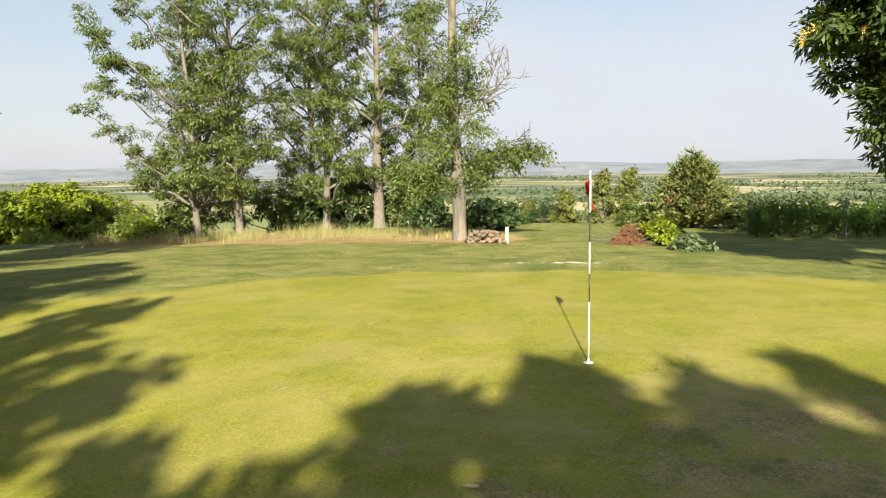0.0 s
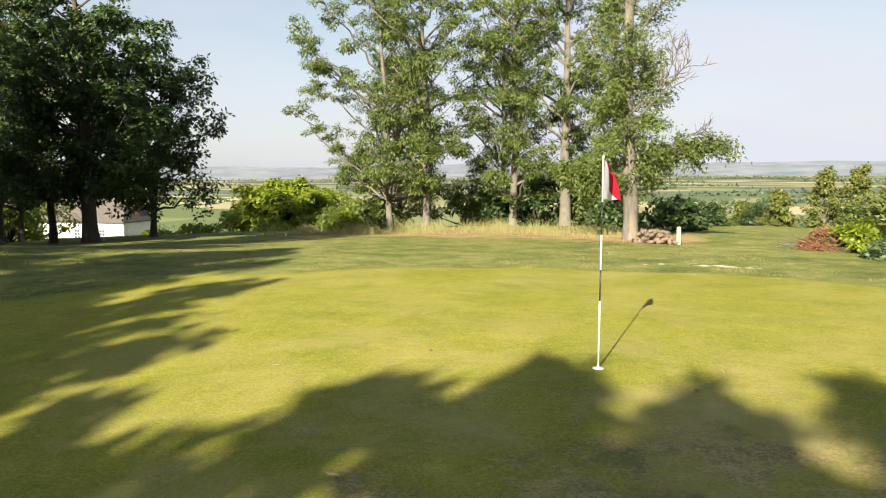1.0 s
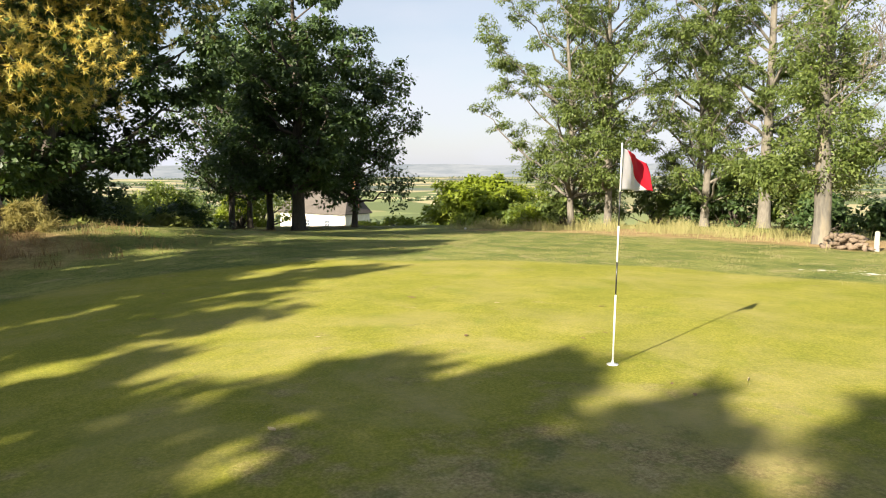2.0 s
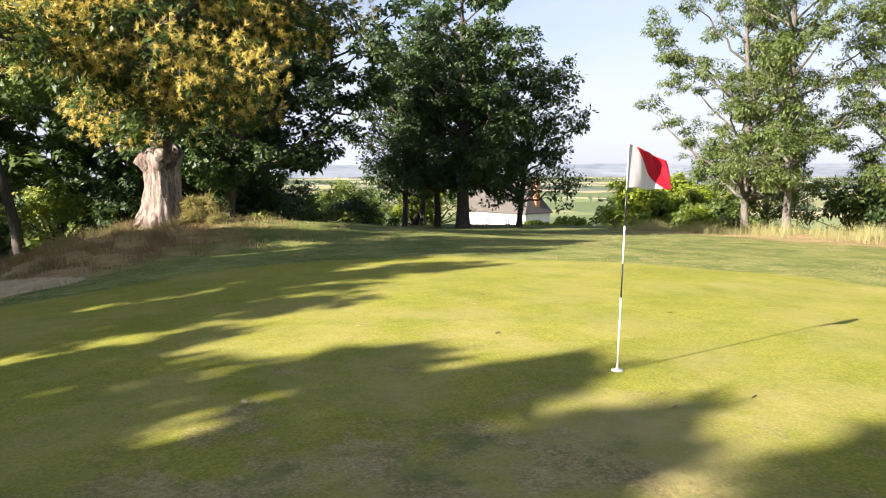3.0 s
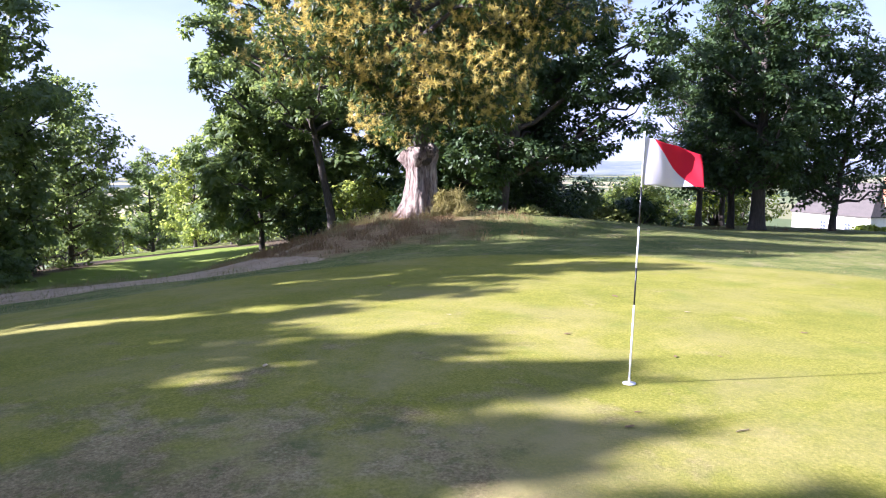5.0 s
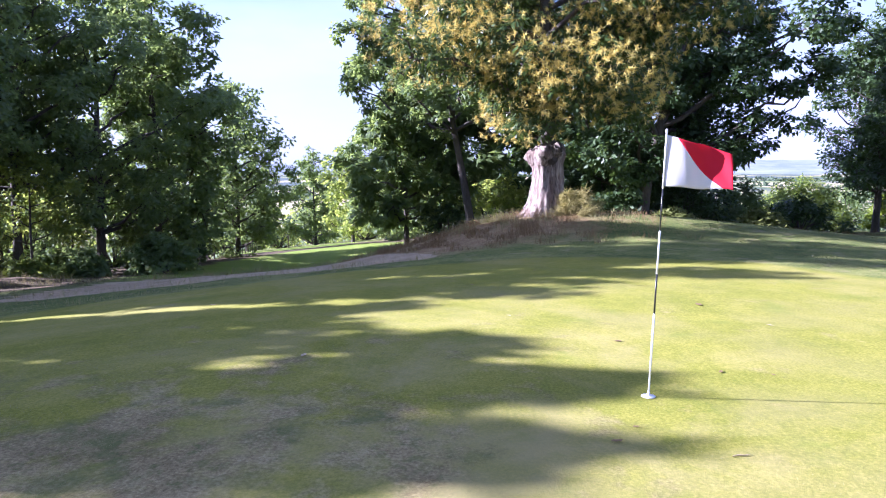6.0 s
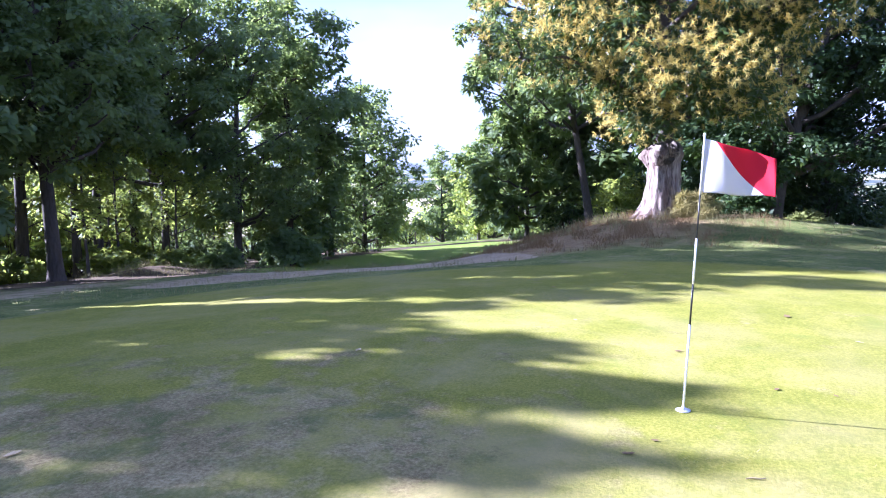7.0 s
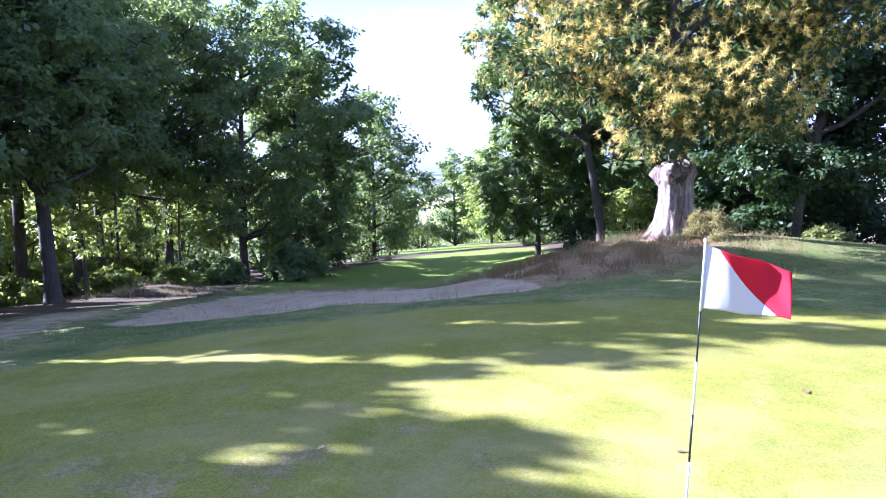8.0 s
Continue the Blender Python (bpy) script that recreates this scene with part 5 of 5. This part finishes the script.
mk = thing("marker_post", -83.4, -17.0, ground_z(-83.4, -17.0) - 0.1, "grey hole marker post by the lower green", "post")
part("post", box_mesh("post", 0.16, 0.16, 1.3, POST_WOOD, 0.02), mk)
hd = part("head", box_mesh("head", 0.42, 0.2, 0.5, POST_WOOD, 0.04), mk)
hd.location = (0, 0, 1.3)


# ---- flagstick ----
PAINT_WHITE = rough_surface("white_enamel", ((0.3, (0.74, 0.73, 0.71)), (0.7, (0.82, 0.81, 0.80))), 30.0, (1, 1, 0.2), 0.35, 0.0005)
PAINT_BLACK = rough_surface("black_enamel", ((0.3, (0.012, 0.012, 0.013)), (0.7, (0.03, 0.03, 0.03))), 30.0, (1, 1, 0.2), 0.35, 0.0005)


def cloth(name, col):
    m, nt, bs, out = base(name)
    v = coords(nt)
    n = noise_of(nt, 160.0, 2.0, 0.5, v)
    c = mix_col(nt, maths(nt, "MULTIPLY", n.outputs["Fac"], 0.3), col, tuple(0.8 * k for k in col))
    nt.links.new(c, bs.inputs["Base Color"])
    bs.inputs["Roughness"].default_value = 0.8
    tr, mx = nt.nodes.new("ShaderNodeBsdfTranslucent"), nt.nodes.new("ShaderNodeMixShader")
    nt.links.new(c, tr.inputs["Color"])
    mx.inputs["Fac"].default_value = 0.4
    nt.links.new(bs.outputs["BSDF"], mx.inputs[1])
    nt.links.new(tr.outputs["BSDF"], mx.inputs[2])
    nt.links.new(mx.outputs["Shader"], out.inputs["Surface"])
    return m


CLOTH_WHITE, CLOTH_RED = cloth("white_cloth", (0.82, 0.80, 0.82)), cloth("red_cloth", (0.70, 0.015, 0.04))


def flagstick():
    x, y = 1.6, 7.6
    top = thing("flagstick", x, y, ground_z(x, y), "white and black banded golf flagstick with red and white flag", "flagstick")
    leanx, leany = 0.004, 0.036

    def on(z):
        return np.array([leanx * z, leany * z, z])

    for nm, z0, z1, r, mt, lb in (("rod", 0.0, 0.69, 0.0085, PAINT_WHITE, "white rod section"), ("rod", 0.69, 1.01, 0.0075, PAINT_BLACK, "black rod section"),
                                  ("rod", 1.01, 1.36, 0.0080, PAINT_WHITE, "white rod section"), ("rod", 1.36, 1.69, 0.0065, PAINT_BLACK, "black rod section"),
                                  ("rod", 1.69, 2.13, 0.0070, PAINT_WHITE, "white rod section")):
        t = Tubes()
        t.add([on(z0), on(z0 + 0.001), on(z1 - 0.001), on(z1)], [r * 0.3, r, r, r * 0.3], 12)
        part(nm, t.mesh(nm, mt), top, lb)
    t = Tubes()
    t.add([on(2.125), on(2.135), on(2.15), on(2.155)], [0.004, 0.011, 0.009, 0.001], 10)
    part("tip", t.mesh("tip", PAINT_WHITE), top)
    # cup rim and ferrule
    t = Tubes()
    t.add([[0, 0, 0.001], [0, 0, 0.004], [0, 0, 0.008], [0, 0, 0.010], [0, 0, 0.008]], [0.056, 0.058, 0.057, 0.05, 0.045], 28)
    part("cup_rim", t.mesh("cup_rim", PAINT_WHITE), top, "white cup rim in the turf")
    t = Tubes()
    t.add([[0, 0, 0.006], [0, 0, 0.012], [0, 0, 0.02], [0, 0, 0.05]], [0.022, 0.022, 0.013, 0.0095], 20)
    part("ferrule", t.mesh("ferrule", PAINT_WHITE), top)
    # the flag, blown to the north with soft folds, parted along a diagonal
    ln, ht, z0 = 0.52, 0.40, 1.71
    for nm, mt, lb in (("white_cloth", CLOTH_WHITE, "white half of the flag"), ("red_cloth", CLOTH_RED, "red half of the flag")):
        nx, nz = 22, 26
        s, w = np.meshgrid(np.linspace(0, 1, nx + 1), np.linspace(0, 1, nz + 1))
        seam = 0.16 + 0.72 * (1 - w)
        u = s * seam if nm == "white_cloth" else seam + s * (1 - seam)
        fold = 0.045 * np.sin(u * 6.2 + 0.9 * (1 - w)) * u ** 0.7 + 0.05 * u * (1 - w) + 0.008 * np.sin(u * 17 + w * 5) * u
        along = u * ln * (0.96 - 0.05 * np.sin(u * 3))
        zz = z0 + w * ht * (1 - 0.27 * u) - 0.03 * u + 0.012 * np.sin(u * 9 + w * 2) * u
        v = np.stack([leanx * zz + fold + 0.10 * along, leany * zz + along + 0.006, zz], -1).reshape(-1, 3)
        i, j = np.meshgrid(np.arange(nz), np.arange(nx), indexing="ij")
        k = nx + 1
        f = np.stack([i * k + j, i * k + j + 1, (i + 1) * k + j + 1, (i + 1) * k + j], -1).reshape(-1, 4)
        ob = part(nm, mesh_of(nm, v, f, mt, True), top, lb)
        th = ob.modifiers.new("thickness", "SOLIDIFY")
        th.thickness, th.offset = 0.0012, 0.0


flagstick()

# ---- litter on the turf ----
DEAD_LEAF = rough_surface("dead_leaf", ((0.3, (0.11, 0.065, 0.025)), (0.7, (0.27, 0.17, 0.075))), 40.0, (1, 1, 1), 0.8, 0.002)
PALE_LEAF = rough_surface("pale_leaf", ((0.3, (0.30, 0.23, 0.12)), (0.7, (0.48, 0.39, 0.23))), 40.0, (1, 1, 1), 0.8, 0.002)


def curled_leaf(seed, ln, wd, material):
    """One dry curled leaf, pointed at both ends."""
    rng = np.random.default_rng(seed)
    vs, n = [], 7
    for i in range(n):
        t = i / (n - 1)
        w = wd * math.sin(math.pi * (0.06 + 0.88 * t)) * 0.5
        z = 0.003 + 0.16 * ln * (t - 0.5) ** 2
        for s in (-1, 0, 1):
            vs.append((ln * (t - 0.5), s * w, z + abs(s) * w * rng.uniform(0.1, 0.4)))
    fs = [(3 * i + j, 3 * i + j + 1, 3 * i + j + 4, 3 * i + j + 3) for i in range(n - 1) for j in range(2)]
    return mesh_of("fallen_leaf", vs, fs, material, True)


for i, (x, y, ln, mt) in enumerate(((-2.47, 9.30, 0.17, DEAD_LEAF), (-1.22, 9.75, 0.09, PALE_LEAF), (-0.3, 7.75, 0.10, DEAD_LEAF), (0.32, 4.47, 0.11, PALE_LEAF), (0.10, 10.45, 0.10, DEAD_LEAF),
                                (2.56, 7.15, 0.09, DEAD_LEAF), (3.42, 3.10, 0.12, PALE_LEAF), (-1.62, 6.65, 0.08, PALE_LEAF), (2.29, 7.34, 0.06, DEAD_LEAF), (0.84, 8.45, 0.08, DEAD_LEAF),
                                (-4.4, 6.2, 0.10, DEAD_LEAF), (-3.4, 2.2, 0.10, PALE_LEAF), (-6.2, 7.4, 0.10, DEAD_LEAF), (0.9, 8.9, 0.06, DEAD_LEAF))):
    lf = tagged(new("fallen_leaf", curled_leaf(400 + i, ln, ln * 0.45, mt)), "dry curled brown leaf lying on the turf" if mt is DEAD_LEAF else "pale dry leaf lying on the turf", "leaf", "fallen leaves")
    lf.matrix_basis = pose(x, y, ground_z(x, y) + 0.004, 0, 0, 57 * i)
tw = Tubes()
tw.add([[-0.06, 0, 0.009], [-0.015, 0.008, 0.010], [0.03, 0.0, 0.009], [0.065, 0.010, 0.008]], [0.004, 0.0055, 0.005, 0.003], 6)
twig = tagged(new("twig", tw.mesh("twig", PALE_LEAF)), "short pale dry twig on the turf", "twig")
twig.matrix_basis = pose(2.79, 7.9, ground_z(2.79, 7.9), 0, 0, 100)
bm = bmesh.new()
bmesh.ops.create_icosphere(bm, subdivisions=3, radius=0.06)
tee = tagged(new("tee_marker", bm_mesh("tee_marker", bm, PAINT_WHITE, True)), "small white round tee marker on the grass", "marker")
tee.location = (-18.5, 32.3, ground_z(-18.5, 32.3) + 0.05)


# ---- grass ----
def scatter(n, x0, x1, y0, y1, keep, seed):
    rng = np.random.default_rng(seed)
    x, y = rng.uniform(x0, x1, n), rng.uniform(y0, y1, n)
    m = rng.uniform(0, 1, n) < keep(x, y)
    x, y = x[m], y[m]
    return np.stack([x, y, ground_h(x, y) - 0.01], 1), rng


def grass(name, label, n, area, keep, height, width, material, seed, lean=0.35):
    at, rng = scatter(n, *area, keep, seed)
    height = height * (0.45 + 0.75 * tufty(at[:, 0], at[:, 1], 2.7, seed))[:, None]
    tagged(new(name, blades(name, at, height, width, rng, material, lean)), label, "grass", kind="stuff")


def tufty(x, y, size, seed):
    return smooth(0.0, 0.7, waves(x, y, size, seed) + 0.25)


grass("tall_grass", "tall dry straw-coloured grass on the north edge", 56000, (-21, 0.6, 26, 40),
      lambda x, y: np.exp(-((y - 32.0 + 0.22 * x) / 2.8) ** 2) * (0.06 + 0.94 * tufty(x, y, 3.0, 41)), 0.52, 0.018, STRAW, 501)
grass("bank_grass", "dry reddish grass on the chestnut bank", 60000, (-25, -12, 1.5, 14),
      lambda x, y: zones(x, y)["dry"] * tufty(x, y, 2.2, 42) * (1 - zones(x, y)["sand"]), 0.26, 0.014, STRAW_RED, 502)
grass("bank_grass", "yellow dry grass tufts round the old trunk", 16000, (-21, -15.5, 4.5, 12),
      lambda x, y: np.exp(-((x + 18.2) / 1.8) ** 2 - ((y - 8.0) / 2.8) ** 2) * tufty(x, y, 1.6, 43), 0.34, 0.014, STRAW, 503)
grass("margin_grass", "thin dry grass along the bunker and woods", 30000, (-24, -4, -14, 5.5),
      lambda x, y: (np.exp(-((bunker_d(x, y) - 1.25) / 0.35) ** 2) + zones(x, y)["dry"] * 0.5) * tufty(x, y, 2.4, 44), 0.15, 0.012, STRAW, 504)
grass("brow_grass", "pale dry grass on the brow above the woods", 20000, (-22, -15, -14, 3),
      lambda x, y: np.exp(-((x + 18.6) / 1.4) ** 2) * tufty(x, y, 1.7, 49), 0.30, 0.014, STRAW, 509, 0.5)
grass("edge_grass", "dry grass along the western edge", 26000, (-42, -20, 12, 40),
      lambda x, y: np.exp(-((x + 31.5 + 0.1 * (y - 24)) / 2.2) ** 2) * tufty(x, y, 3.0, 45), 0.32, 0.016, STRAW_RED, 505)
grass("rough_turf", "uneven worn turf with green and dry blades", 170000, (-3, 9, -1.5, 9),
      lambda x, y: (0.10 + 0.90 * tufty(x, y, 0.9, 46)) * (0.12 + 0.88 * zones(x, y)["worn"]), 0.020, 0.007, TURF, 506, 1.2)
grass("sand_tufts", "small dry tufts scattered over the sand", 9000, (-13, -7, -6, 5),
      lambda x, y: 0.22 * zones(x, y)["sand"] * tufty(x, y, 1.2, 48) ** 2, 0.13, 0.012, STRAW, 508, 0.5)
grass("rough_turf", "uneven rough turf round the green", 70000, (-20, 6, 13, 27),
      lambda x, y: tufty(x, y, 2.0, 47) * (1 - zones(x, y)["green"]), 0.06, 0.012, TURF, 507, 0.7)
